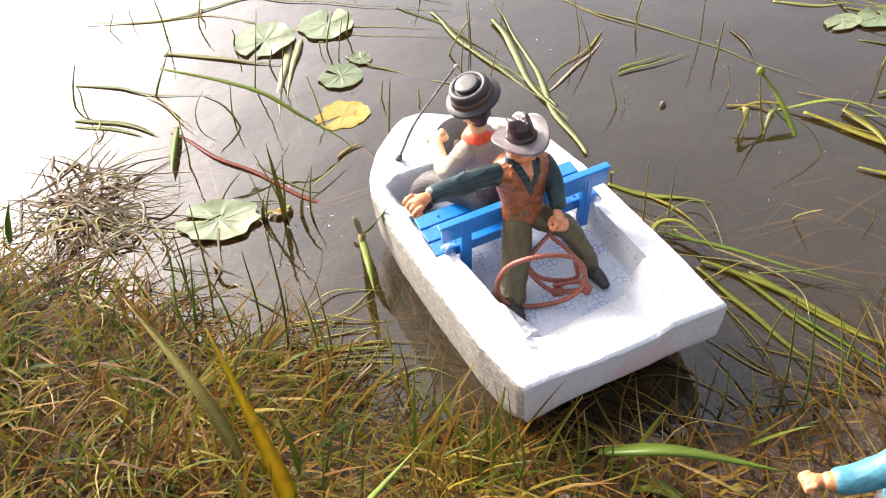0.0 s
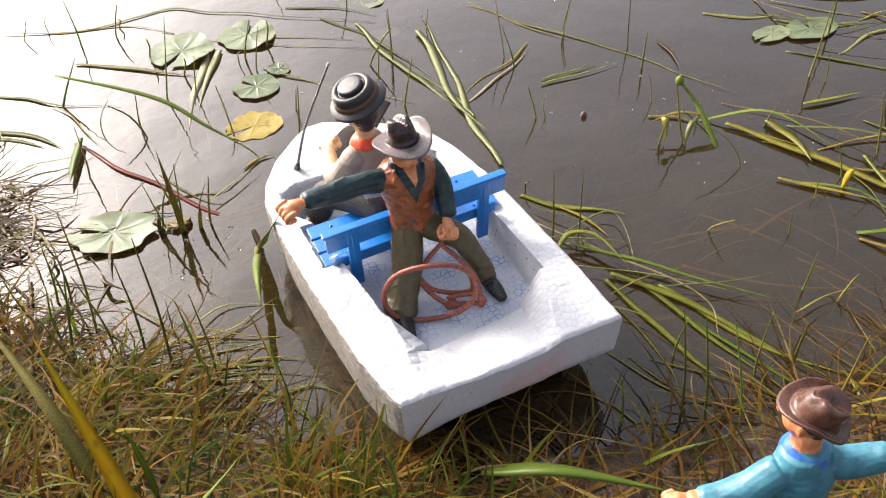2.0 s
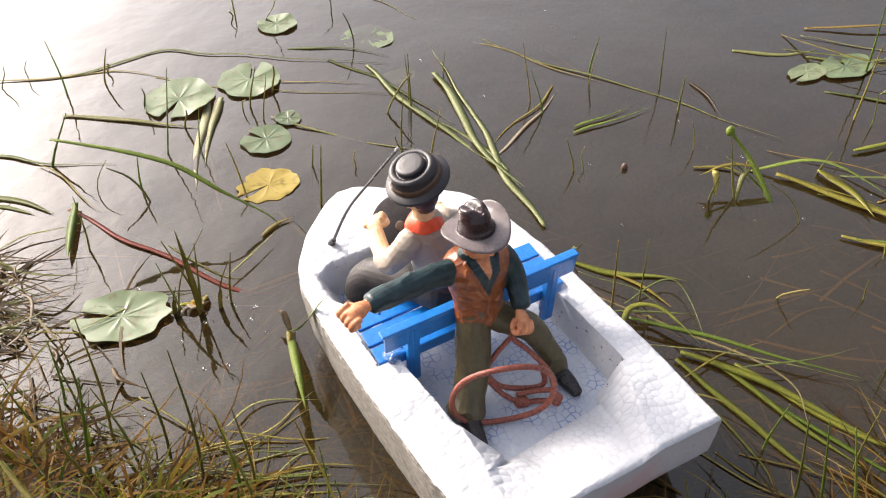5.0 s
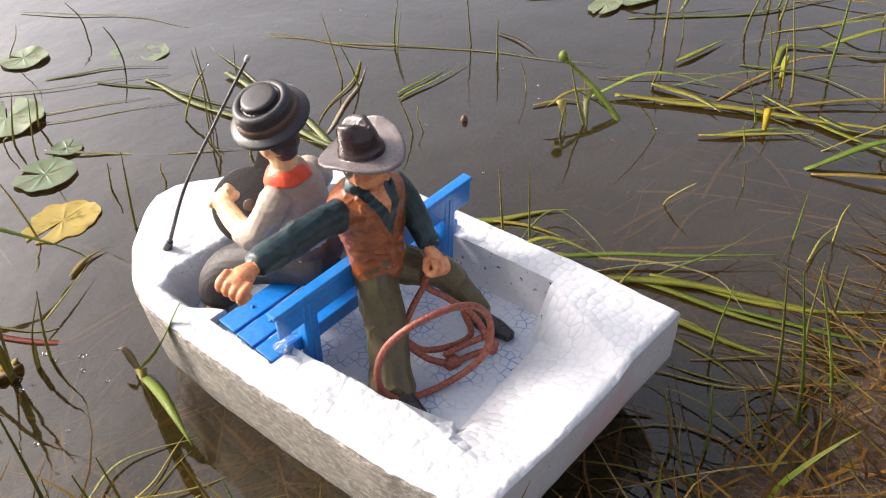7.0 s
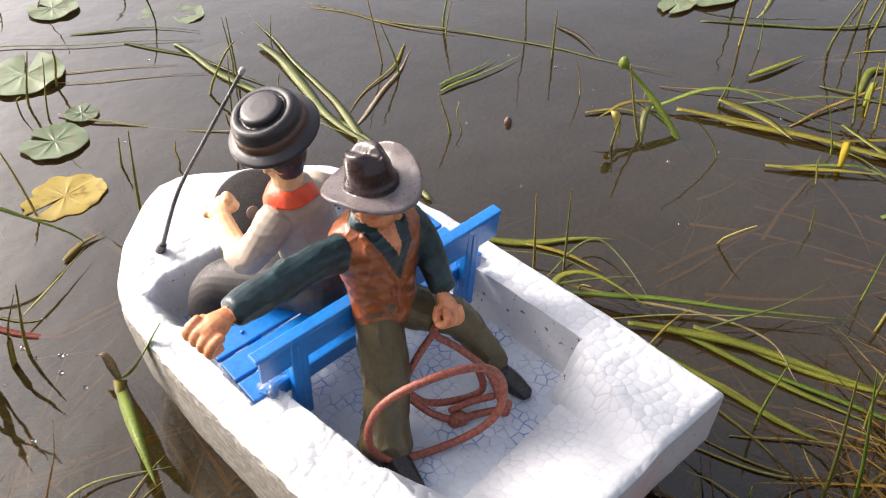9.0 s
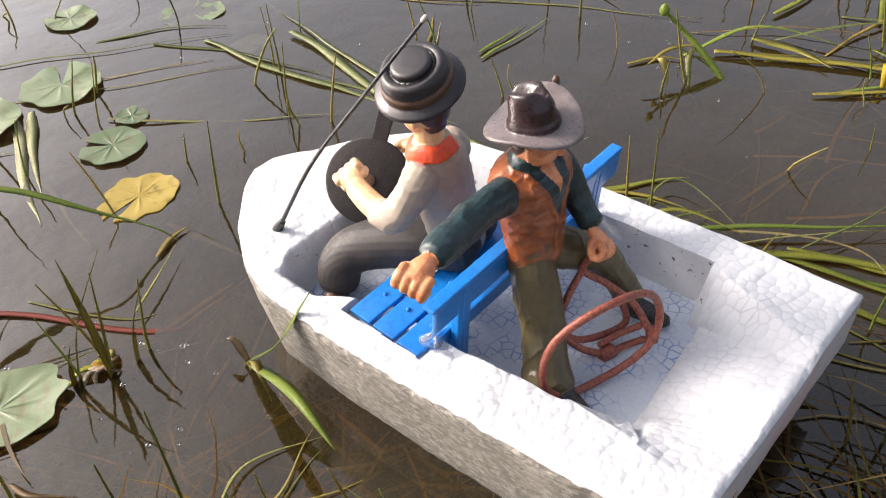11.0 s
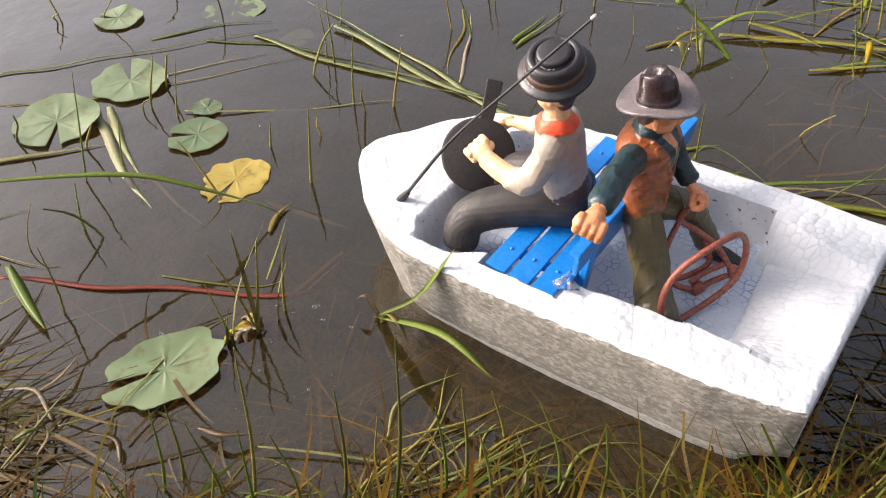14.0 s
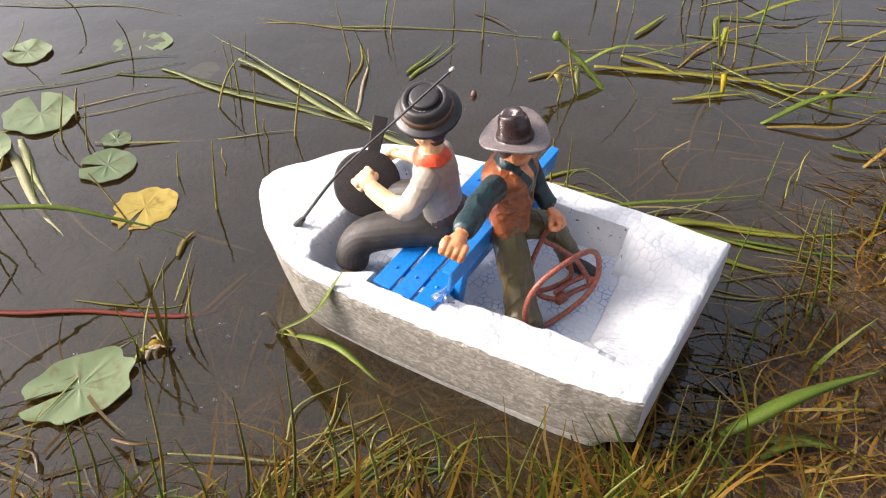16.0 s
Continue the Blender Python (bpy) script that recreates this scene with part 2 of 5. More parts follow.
STEM = leaf_material("thin stem", [(0.0, (0.075, 0.085, 0.018)), (0.5, (0.19, 0.18, 0.03)), (1.0, (0.29, 0.21, 0.05))], 0.45, False, True, 0.15)
RED_LEAF = leaf_material("red leaf", [(0.0, (0.2, 0.035, 0.03)), (1.0, (0.3, 0.07, 0.055))], 0.3, False)
GRASS = leaf_material("bank grass", [(0.0, (0.015, 0.045, 0.003)), (0.3, (0.08, 0.12, 0.005)), (0.52, (0.22, 0.17, 0.009)), (0.76, (0.21, 0.085, 0.008)), (1.0, (0.05, 0.016, 0.003))], 0.5, trans=0.34, gloss=0.14)
STRAW = leaf_material("straw litter", [(0.0, (0.014, 0.006, 0.002)), (0.4, (0.07, 0.028, 0.005)), (0.7, (0.22, 0.11, 0.015)), (0.9, (0.12, 0.12, 0.012)), (1.0, (0.32, 0.21, 0.07))], 0.55, trans=0.2, gloss=0.12)
WET_LITTER = leaf_material("wet litter", [(0.0, (0.010, 0.006, 0.002)), (0.5, (0.045, 0.026, 0.008)), (0.85, (0.12, 0.07, 0.02)), (1.0, (0.10, 0.11, 0.02))], 0.55, trans=0.05, gloss=0.15)
SUNK = leaf_material("sunken grass", [(0.0, (0.07, 0.045, 0.012)), (0.5, (0.22, 0.145, 0.03)), (1.0, (0.36, 0.22, 0.05))], 0.6)
PAD = leaf_material("lily pad", [(0.0, (0.10, 0.14, 0.06)), (0.5, (0.15, 0.195, 0.09)), (1.0, (0.20, 0.235, 0.125))], 0.2, False, False, 0.12, 0.7)
DEAD = leaf_material("dead leaf", [(0.0, (0.09, 0.05, 0.025)), (0.6, (0.2, 0.13, 0.07)), (1.0, (0.36, 0.3, 0.22))], 0.35, False)
YELLOW_PAD = leaf_material("yellow pad", [(0.0, (0.34, 0.24, 0.05)), (0.55, (0.45, 0.35, 0.09)), (1.0, (0.36, 0.33, 0.10))], 0.3, False, False)


def mud_material():
    m, nt, links, b = mat("mud", 0.42)
    v = coords(nt, links)
    f1 = noise_tex(nt, links, v, 22, 6)
    f2 = noise_tex(nt, links, v, 260, 5)
    c = ramp(nt, links, f1, [(0.3, (0.014, 0.008, 0.005)), (0.55, (0.030, 0.018, 0.010)), (0.75, (0.055, 0.034, 0.020))])
    c = mix_col(nt, links, ramp(nt, links, f2, [(0.4, (0, 0, 0)), (0.65, (0.7, 0.7, 0.7))]), c, (0.06, 0.032, 0.014))
    links.new(c, b.inputs["Base Color"])
    b.inputs["Specular IOR Level"].default_value = 0.3
    bump(nt, links, f2, b, 0.8, 0.004)
    return m


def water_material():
    """Murky pond water: silt held in suspension under a glossy skin, whose sky reflection is painted weaker towards the
    reed stand.
    """
    m, nt, links, b = mat("pond water", 0.05)
    v = coords(nt, links)
    f1 = noise_tex(nt, links, v, 8, 2)
    f2 = noise_tex(nt, links, v, 48, 2)
    ad = nt.new("ShaderNodeMath")
    ad.operation = 'MULTIPLY_ADD'
    links.new(f2, ad.inputs[0])
    ad.inputs[1].default_value = 0.20
    links.new(f1, ad.inputs[2])
    bp = bump(nt, links, ad.outputs[0], b, 0.20, 0.008)
    clear = nt.new("ShaderNodeBsdfRefraction")
    clear.inputs["Color"].default_value = (0.43, 0.29, 0.16, 1)
    clear.inputs["IOR"].default_value = 1.333
    clear.inputs["Roughness"].default_value = 0.04
    links.new(bp.outputs[0], clear.inputs["Normal"])
    silt = nt.new("ShaderNodeBsdfDiffuse")
    cl = ramp(nt, links, noise_tex(nt, links, v, 7, 3), [(0.3, (0.034, 0.029, 0.010)), (0.7, (0.052, 0.044, 0.016))])
    links.new(cl, silt.inputs["Color"])
    body = nt.new("ShaderNodeMixShader")
    body.inputs[0].default_value = 0.30
    links.new(clear.outputs[0], body.inputs[1])
    links.new(silt.outputs[0], body.inputs[2])
    gl = nt.new("ShaderNodeBsdfGlossy")
    gl.inputs["Roughness"].default_value = 0.035
    links.new(bp.outputs[0], gl.inputs["Normal"])
    fr = nt.new("ShaderNodeFresnel")
    fr.inputs["IOR"].default_value = 1.33
    links.new(bp.outputs[0], fr.inputs["Normal"])
    mx = nt.new("ShaderNodeMixShader")
    sky_gain = nt.new("ShaderNodeMath")
    sky_gain.operation, sky_gain.use_clamp = 'MULTIPLY', True
    # reflection gain falls with x: dimmer water towards the reeds is painted in
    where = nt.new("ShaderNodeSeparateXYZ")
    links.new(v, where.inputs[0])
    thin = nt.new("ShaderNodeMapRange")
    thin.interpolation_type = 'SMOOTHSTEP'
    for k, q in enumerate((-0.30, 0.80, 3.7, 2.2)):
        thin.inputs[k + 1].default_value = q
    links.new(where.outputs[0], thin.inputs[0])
    links.new(thin.outputs[0], sky_gain.inputs[1])
    links.new(fr.outputs[0], sky_gain.inputs[0])
    links.new(sky_gain.outputs[0], mx.inputs[0])
    links.new(body.outputs[0], mx.inputs[1])
    links.new(gl.outputs[0], mx.inputs[2])
    links.new(mx.outputs[0], nt["Material Output"].inputs["Surface"])
    return m


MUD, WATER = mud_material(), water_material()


# ---- mesh helpers ----
def mesh_object(name, verts, faces, mats, idx=None, parent=None, smooth=True, label=""):
    me = bpy.data.meshes.new(name)
    me.from_pydata([tuple(v) for v in verts], [], faces)
    for m in mats:
        me.materials.append(m)
    if idx is not None:
        me.polygons.foreach_set("material_index", np.array(idx, dtype=np.int32))
    me.polygons.foreach_set("use_smooth", np.full(len(faces), smooth))
    me.update()
    ob = new(name, me)
    if parent is not None:
        ob.parent = parent
    if label:
        ob["label"] = label
    return ob


def part(name, bm, material, parent, label=""):
    me = bpy.data.meshes.new(name)
    bm.to_mesh(me)
    bm.free()
    me.materials.append(material)
    ob = new(name, me)
    ob.parent = parent
    if label:
        ob["label"] = label
    return ob


def smooth_path(pts, n):
    """n points on a Catmull-Rom curve through pts (rows of any length)."""
    p = np.array(pts, float)
    p = np.vstack([2 * p[0] - p[1], p, 2 * p[-1] - p[-2]])
    out = []
    for s in np.linspace(0, len(p) - 3 - 1e-9, n):
        i = int(s)
        t = s - i
        a, b, c, d = p[i:i + 4]
        out.append(0.5 * (2 * b + (c - a) * t + (2 * a - 5 * b + 4 * c - d) * t * t + (3 * b - a - 3 * c + d) * t ** 3))
    return np.array(out)


class Shell:
    """Collects closed rounded shapes with materials into one mesh."""

    def __init__(self):
        self.v, self.f, self.m, self.mats = [], [], [], []

    def slot(self, material):
        if material not in self.mats:
            self.mats.append(material)
        return self.mats.index(material)

    def loft(self, rings, material, closed=True):
        k = self.slot(material)
        base, n = len(self.v), len(rings[0])
        for r in rings:
            self.v += [tuple(q) for q in r]
        for i in range(len(rings) - 1):
            for j in range(n):
                a, b = base + i * n + j, base + i * n + (j + 1) % n
                self.f.append((a, b, b + n, a + n))
                self.m.append(k)
        if closed:
            self.f.append(tuple(base + j for j in reversed(range(n))))
            self.f.append(tuple(base + (len(rings) - 1) * n + j for j in range(n)))
            self.m += [k, k]

    def limb(self, pts, material, seg=14, steps=None, flat=1.0, wide=(1, 0, 0), caps=True, wrinkle=0.0, seed=0):
        """A rounded limb along rows of (x, y, z, radius). flat squeezes it across the direction wide."""
        steps = steps or 6 * len(pts)
        path = smooth_path(pts, steps)
        rings = []
        wide = np.array(wide, float)
        for i, q in enumerate(path):
            d = path[min(i + 1, steps - 1)][:3] - path[max(i - 1, 0)][:3]
            d /= np.linalg.norm(d) + 1e-12
            u = wide - d * np.dot(wide, d)
            if np.linalg.norm(u) < 0.05:
                u = np.array((0, 1, 0)) - d * d[1]
            u /= np.linalg.norm(u)
            w = np.cross(d, u)
            a = np.arange(seg) * 2 * math.pi / seg
            rr = np.full(seg, q[3])
            if wrinkle:
                rr = rr * (1 + wrinkle * np.sin(3 * a + 1.9 * i + seed) * math.sin(1.3 * i + seed))
            rings.append(q[:3] + (rr * np.cos(a))[:, None] * u + (flat * rr * np.sin(a))[:, None] * w)
        if caps:
            first, last = [], []
            for kk in (0.0, 0.5, 0.8):
                c0 = rings[0].mean(0)
                d0 = path[0][:3] - path[1][:3]
                d0 /= np.linalg.norm(d0) + 1e-12
                sc = math.cos(math.asin(1 - kk)) if kk < 1 else 1
                first.append(c0 + (rings[0] - c0) * max(0.12, sc) + d0 * path[0][3] * 0.8 * (1 - kk))
                c1 = rings[-1].mean(0)
                d1 = path[-1][:3] - path[-2][:3]
                d1 /= np.linalg.norm(d1) + 1e-12
                last.append(c1 + (rings[-1] - c1) * max(0.12, sc) + d1 * path[-1][3] * 0.8 * (1 - kk))
            rings = first + rings + last[::-1]
        self.loft(rings, material)

    def lathe(self, centre, profile, material, seg=28, tilt=None, shape=None):
        """Turned shape: profile rows of (radius, height); shape(angle, r, h) may bend it."""
        rings = []
        a = np.arange(seg) * 2 * math.pi / seg
        for r, h in profile:
            ring = []
            for t in a:
                rr, hh = (r, h) if shape is None else shape(t, r, h)
                ring.append(Vector((rr * math.cos(t), rr * math.sin(t), hh)))
            if tilt is not None:
                ring = [tilt @ q for q in ring]
            rings.append(np.array([Vector(centre) + q for q in ring]))
        self.loft(rings, material)

    def build(self, name, parent=None):
        return mesh_object(name, self.v, self.f, self.mats, self.m, parent)

    def mould(self, name, voxel=0.00040, folds=None, recolour=None):
        """Melts all shapes into one moulded skin, painted like the nearest shape, with sculpted folds."""
        rough = mesh_object(name, self.v, self.f, self.mats, self.m)
        source = BVHTree.FromPolygons([Vector(q) for q in self.v], self.f)
        mod = rough.modifiers.new("melt", 'REMESH')
        mod.mode, mod.voxel_size = 'VOXEL', voxel
        skin = bpy.data.meshes.new_from_object(rough.evaluated_get(bpy.context.evaluated_depsgraph_get()))
        bpy.data.objects.remove(rough)
        n = len(skin.vertices)
        co = np.empty(n * 3)
        skin.vertices.foreach_get("co", co)
        co = co.reshape(-1, 3)
        ends = np.empty(len(skin.edges) * 2, dtype=np.int32)
        skin.edges.foreach_get("vertices", ends)
        a, b = ends[0::2], ends[1::2]
        count = np.bincount(ends, minlength=n)[:, None]
        for weight in (0.5, -0.45, 0.5, -0.45, 0.4):
            total = np.stack([np.bincount(a, co[b, k], n) + np.bincount(b, co[a, k], n) for k in range(3)], 1)
            co = co + weight * (total / count - co)
        paint = np.zeros(n, dtype=np.int32)
        normal = np.empty(n * 3)
        skin.vertices.foreach_set("co", co.ravel())
        skin.update()
        skin.vertices.foreach_get("normal", normal)
        normal = normal.reshape(-1, 3)
        for i in range(n):
            near = source.find_nearest(Vector(co[i]))
            paint[i] = self.m[near[2]]
            if folds:
                co[i] += normal[i] * folds(self.mats[paint[i]], Vector(co[i]))
        skin.vertices.foreach_set("co", co.ravel())
        skin.materials.clear()
        for m in self.mats:
            skin.materials.append(m)
        slots = []
        for q in skin.polygons:
            k = self.m[source.find_nearest(q.center)[2]]
            m = recolour(self.mats[k], *q.center) if recolour else None
            slots.append(k if m is None else self.slot(m))
        skin.polygons.foreach_set("material_index", np.array(slots, dtype=np.int32))
        skin.polygons.foreach_set("use_smooth", np.full(len(skin.polygons), True))
        skin.update()
        return new(name, skin)


def empty(name, at=(0, 0, 0)):
    e = new(name)
    e.location = at
    e.empty_display_size = 0.02
    return e


# ---- ground ----
SHORE_X = [-0.60, -0.30, -0.245, -0.20, -0.17, -0.14, -0.115, -0.09, -0.05, 0.0, 0.07, 0.16, 0.30, 0.8]
SHORE_Y = [0.42, 0.15, 0.095, 0.047, 0.005, -0.034, -0.066, -0.095, -0.118, -0.14, -0.155, -0.175, -0.21, -0.34]


def shore_distance(x, y):
    """How far inland (x, y) lies, roughly; negative over the water."""
    ys = np.interp(x, SHORE_X, SHORE_Y)
    slope = (np.interp(np.asarray(x) + 0.01, SHORE_X, SHORE_Y) - ys) / 0.01
    return (ys - y) / np.sqrt(1 + slope ** 2)


def ground_height(x, y):
    d = shore_distance(x, y)
    bank = 0.03 * (1 - np.exp(-np.maximum(d, 0) / 0.055)) + 0.04 * np.clip(d - 0.1, 0, 0.4)
    bed = -0.10 * (1 - np.exp(np.minimum(d, 0) / 0.14))
    far = np.maximum(np.hypot(x, y) - 9.0, 0) * 0.12
    hump = 0.022 * np.exp(-((x + 0.235) ** 2 + (y - 0.165) ** 2) / 0.0010)
    return np.where(d > 0, np.minimum(bank, 0.6), bed) + hump * (d < 0) + np.minimum(far, 3.0) - 0.002


def build_ground():
    n = 300
    s = np.linspace(-1, 1, n)
    ax = 0.035 * np.sinh(8.6 * s) / math.sinh(1.0) / 1.0
    gx, gy = np.meshgrid(ax, ax - 0.05)
    gz = ground_height(gx, gy)
    near = np.exp(-(gx ** 2 + gy ** 2) / 0.5)
    for i in range(n):
        for j in range(n):
            if near[i, j] > 0.02:
                p = Vector((gx[i, j], gy[i, j], 0))
                gz[i, j] += near[i, j] * (0.007 * noise.noise(p * 28) + 0.004 * noise.noise(p * 90))
    verts = np.stack([gx, gy, gz], -1).reshape(-1, 3)
    faces = [(i * n + j, i * n + j + 1, (i + 1) * n + j + 1, (i + 1) * n + j) for i in range(n - 1) for j in range(n - 1)]
    g = mesh_object("ground", verts, faces, [MUD])
    tagged(g, "wet brown mud bank sloping into the pond bed", "ground", kind="structure")


def build_water():
    n = 120
    s = np.linspace(-1, 1, n)
    ax = 0.06 * np.sinh(5.9 * s) / math.sinh(1.0)
    gx, gy = np.meshgrid(ax, ax + 0.1)
    gz = np.zeros_like(gx)
    for i in range(n):
        for j in range(n):
            p = Vector((gx[i, j], gy[i, j], 0))
            gz[i, j] = 0.0006 * noise.noise(p * 14)
    verts = np.stack([gx, gy, gz], -1).reshape(-1, 3)
    faces = [(i * n + j, i * n + j + 1, (i + 1) * n + j + 1, (i + 1) * n + j) for i in range(n - 1) for j in range(n - 1)]
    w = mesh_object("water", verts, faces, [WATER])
    w.visible_shadow = False
    tagged(w, "still murky brown pond water reflecting a hazy sky", "water", kind="structure")


build_ground()
build_water()

# ---- the foam boat ----
LEFT_Y = [-0.116, -0.113, -0.08, -0.03, 0.01, 0.05, 0.063, 0.074, 0.090, 0.101, 0.110, 0.1135, 0.115]
LEFT_X = [-0.052, -0.0545, -0.060, -0.063, -0.0645, -0.0635, -0.0605, -0.0545, -0.0440, -0.0325, -0.0240, -0.0180, -0.0120]
RIGHT_Y = [-0.116, -0.06, 0.0, 0.044, 0.066, 0.076, 0.0885, 0.0955, 0.0985, 0.1025, 0.110, 0.1135, 0.115]
RIGHT_X = [0.0645, 0.065, 0.063, 0.058, 0.0530, 0.0480, 0.0360, 0.0285, 0.0235, 0.0140, 0.0030, -0.0040, -0.0110]


def outline(ys, xs):
    """The sawn outline: straight cuts with slightly rounded corners."""
    y = np.linspace(ys[0], ys[-1], 400)
    x = np.interp(y, ys, xs)
    pad_x = np.concatenate([np.full(5, x[0]), x, np.full(5, x[-1])])
    return np.stack([y, np.convolve(pad_x, np.ones(11) / 11, 'valid')], 1)


LEFT_LINE, RIGHT_LINE = outline(LEFT_Y, LEFT_X), outline(RIGHT_Y, RIGHT_X)


def step(a, b, x):
    t = min(1.0, max(0.0, (x - a) / (b - a)))
    return t * t * (3 - 2 * t)


def deck_height(x, y):
    """The carved top of the hull: rim, hollow, sloping stern."""
    rim = 0.0472 - 0.028 * (y + 0.02)
    left = float(np.interp(y, [-0.075, -0.02, 0.02, 0.035, 0.06], [-0.036, -0.041, -0.044, -0.052, -0.052]))
    right = float(np.interp(y, [-0.07, 0.0, 0.05, 0.062], [0.0485, 0.046, 0.044, 0.036]))
    front = 0.060 - 0.006 * step(-0.040, -0.052, x)
    soft = step(0.022, 0.034, y)
    inside = min(step(left - 0.0006 - 0.002 * soft, left + 0.0035 + 0.007 * soft, x), step(right + 0.0004, right - 0.0011, x), step(front + 0.002, front - 0.010, y))
    wob = 0.004 * noise.noise(Vector((x * 60, 3.1, 0)))
    start = -0.0752 + 0.10 * (x - 0.012) + 0.12 * wob
    lift = min(1.0, max(0.0, (start - y) / 0.037))
    slab = 0.0275 + 0.0028 * step(0.0, 0.02, lift) + 0.0162 * lift
    if y > -0.0685:
        h = rim + (0.0275 - rim) * inside
    else:
        edge = 0.0335 + 0.26 * (y + 0.073)
        right_rise = min(1.0, max(0.0, (x - edge) / (0.0115 - 0.004 * lift)))
        right_rise = 0.10 * step(0.0, 0.08, right_rise) + 0.70 * right_rise + 0.20 * step(0.0, 1.0, right_rise)
        bank = min(1.0, max(0.0, (-0.012 - x) / 0.026))
        left_rise = max(bank * step(-0.0790, -0.0885, y), step(-0.0330, -0.0368, x) * step(-0.0895, -0.0875, y))
        h = min(slab, rim) + max(0.0, rim - slab) * max(right_rise, left_rise)
    chip = step(0.0, 0.0014, -0.0985 - x - y) * step(0.0, 0.0012, y + 0.0785 - 0.83 * (x + 0.0212)) * step(-0.018, -0.020, x)
    if y > -0.0895 and x < -0.018:
        low = min(slab, rim) + 0.0045
        top = low + (rim - low) * min(1.0, max(0.0, (-0.0205 - x) / 0.0155))
        h = max(h, h + (top - h) * chip)
    crack = abs(y + 0.0465 - 0.45 * (x + 0.045))
    if -0.059 < x < -0.037 and crack < 0.0009 and h > 0.04:
        h -= 0.0004 * (1 - crack / 0.0009)
    if -0.0165 < y < 0.0205 and (-0.0520 < x < -0.03 or 0.03 < x < 0.0535):
        h = min(h, 0.0432 + (0.0027 if x > 0 else -0.0012))
    rough = 0.0006 * noise.noise(Vector((x * 120, y * 120, 0.5))) + 0.0010 * noise.noise(Vector((x * 35, y * 35, 2.5)))
    return h + rough


def build_boat():
    nx, ny = 210, 350
    verts, faces, idx, smooth_x = [], [], [], {}
    for i in range(ny):
        y = -0.116 + 0.231 * i / (ny - 1)
        xl, xr = float(np.interp(y, LEFT_LINE[:, 0], LEFT_LINE[:, 1])), float(np.interp(y, RIGHT_LINE[:, 0], RIGHT_LINE[:, 1]))
        uneven = 0.0012 * step(0.04, 0.07, y)
        xl, xr = xl + uneven * noise.noise(Vector((y * 75, 5.0, 0))), xr + uneven * noise.noise(Vector((y * 75, 9.0, 0)))
        for j in range(nx):
            x = xl + (xr - xl) * j / (nx - 1)
            z = deck_height(x, y)
            e = min(x - xl, xr - x, y + 0.116, 0.115 - y)
            z -= 0.0016 * (1 - min(1, max(0, e) / 0.0025)) ** 2
            if j in (0, nx - 1):
                smooth_x[len(verts)] = x
                x -= math.copysign(1, x) * (0.0007 + 0.0011 * noise.noise(Vector((0, y * 210, x))) + 0.0006 * noise.noise(Vector((1, y * 70, x))))
            verts.append((x, y, z))
    for i in range(ny - 1):
        for j in range(nx - 1):
            a = i * nx + j
            faces.append((a, a + 1, a + nx + 1, a + nx))
            za, zb, zc, zd = (verts[q][2] for q in (a, a + 1, a + nx + 1, a + nx))
            steep = max(za, zb, zc, zd) - min(za, zb, zc, zd) > 0.0012
            idx.append(4 if steep and verts[a][1] > -0.072 and abs(verts[a][0]) > 0.03 else 3 if max(za, zc) < 0.0296 else 0)
    loop = [j for j in range(nx)] + [i * nx + nx - 1 for i in range(1, ny)] + [(ny - 1) * nx + j for j in range(nx - 2, -1, -1)] + [i * nx for i in range(ny - 2, 0, -1)]
    prev = loop
    for t in (0.025, 0.08, 0.16, 0.24, 0.32, 0.4, 0.48, 0.56, 0.62, 0.66, 0.70, 0.76, 0.84, 0.92, 1.0):
        cur = []
        for q in loop:
            x, y, z = verts[q]
            x = smooth_x.get(q, x)
            bow = step(0.03, 0.115, y)
            stern = step(-0.095, -0.116, y)
            bottom = -0.012 + 0.014 * stern * step(-0.075, -0.01, x) + 0.008 * stern
            inset = 0.006 * t ** 1.5 + 0.026 * max(0.0, t - 0.56)
            nx_, ny_ = x * (1 - inset / 0.062), y - bow * (0.030 * t ** 1.3 + 0.01 * t) + stern * 0.016 * max(0.0, t - 0.6) * 2.5
            p = Vector((nx_, ny_, z + (bottom - z) * t))
            r = 0.00025 * noise.noise(p * 300) + 0.0003 * noise.noise(Vector((p.x * 40, p.y * 40, p.z * 110)))
            if t > 0.97:
                r = 0
            d = Vector((x, y * 0.4, 0)).normalized()
            p += d * r
            cur.append(len(verts))
            verts.append(tuple(p))
        n = len(loop)
        for q in range(n):
            faces.append((prev[(q + 1) % n], prev[q], cur[q], cur[(q + 1) % n]))
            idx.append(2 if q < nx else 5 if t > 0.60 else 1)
        prev = cur
    faces.append(tuple(prev))
    idx.append(1)
    boat = empty("toy_boat")
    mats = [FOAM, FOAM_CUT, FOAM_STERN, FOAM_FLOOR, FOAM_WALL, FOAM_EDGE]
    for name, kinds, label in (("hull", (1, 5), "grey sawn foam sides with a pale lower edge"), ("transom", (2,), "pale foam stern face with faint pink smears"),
                               ("deck", (0, 4), "white bead foam rim and sloping stern deck"), ("floor", (3,), "foam floor with blue ink in the joints and painted-in shade")):
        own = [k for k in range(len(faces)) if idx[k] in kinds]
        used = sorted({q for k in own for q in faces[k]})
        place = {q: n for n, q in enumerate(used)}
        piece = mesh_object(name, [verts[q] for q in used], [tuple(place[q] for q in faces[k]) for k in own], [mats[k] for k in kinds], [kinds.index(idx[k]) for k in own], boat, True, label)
        piece.data.set_sharp_from_angle(angle=radians(32))
    tagged(boat, "white carved foam toy boat with dirty grey sides afloat", "toy boat")
    return boat


build_boat()


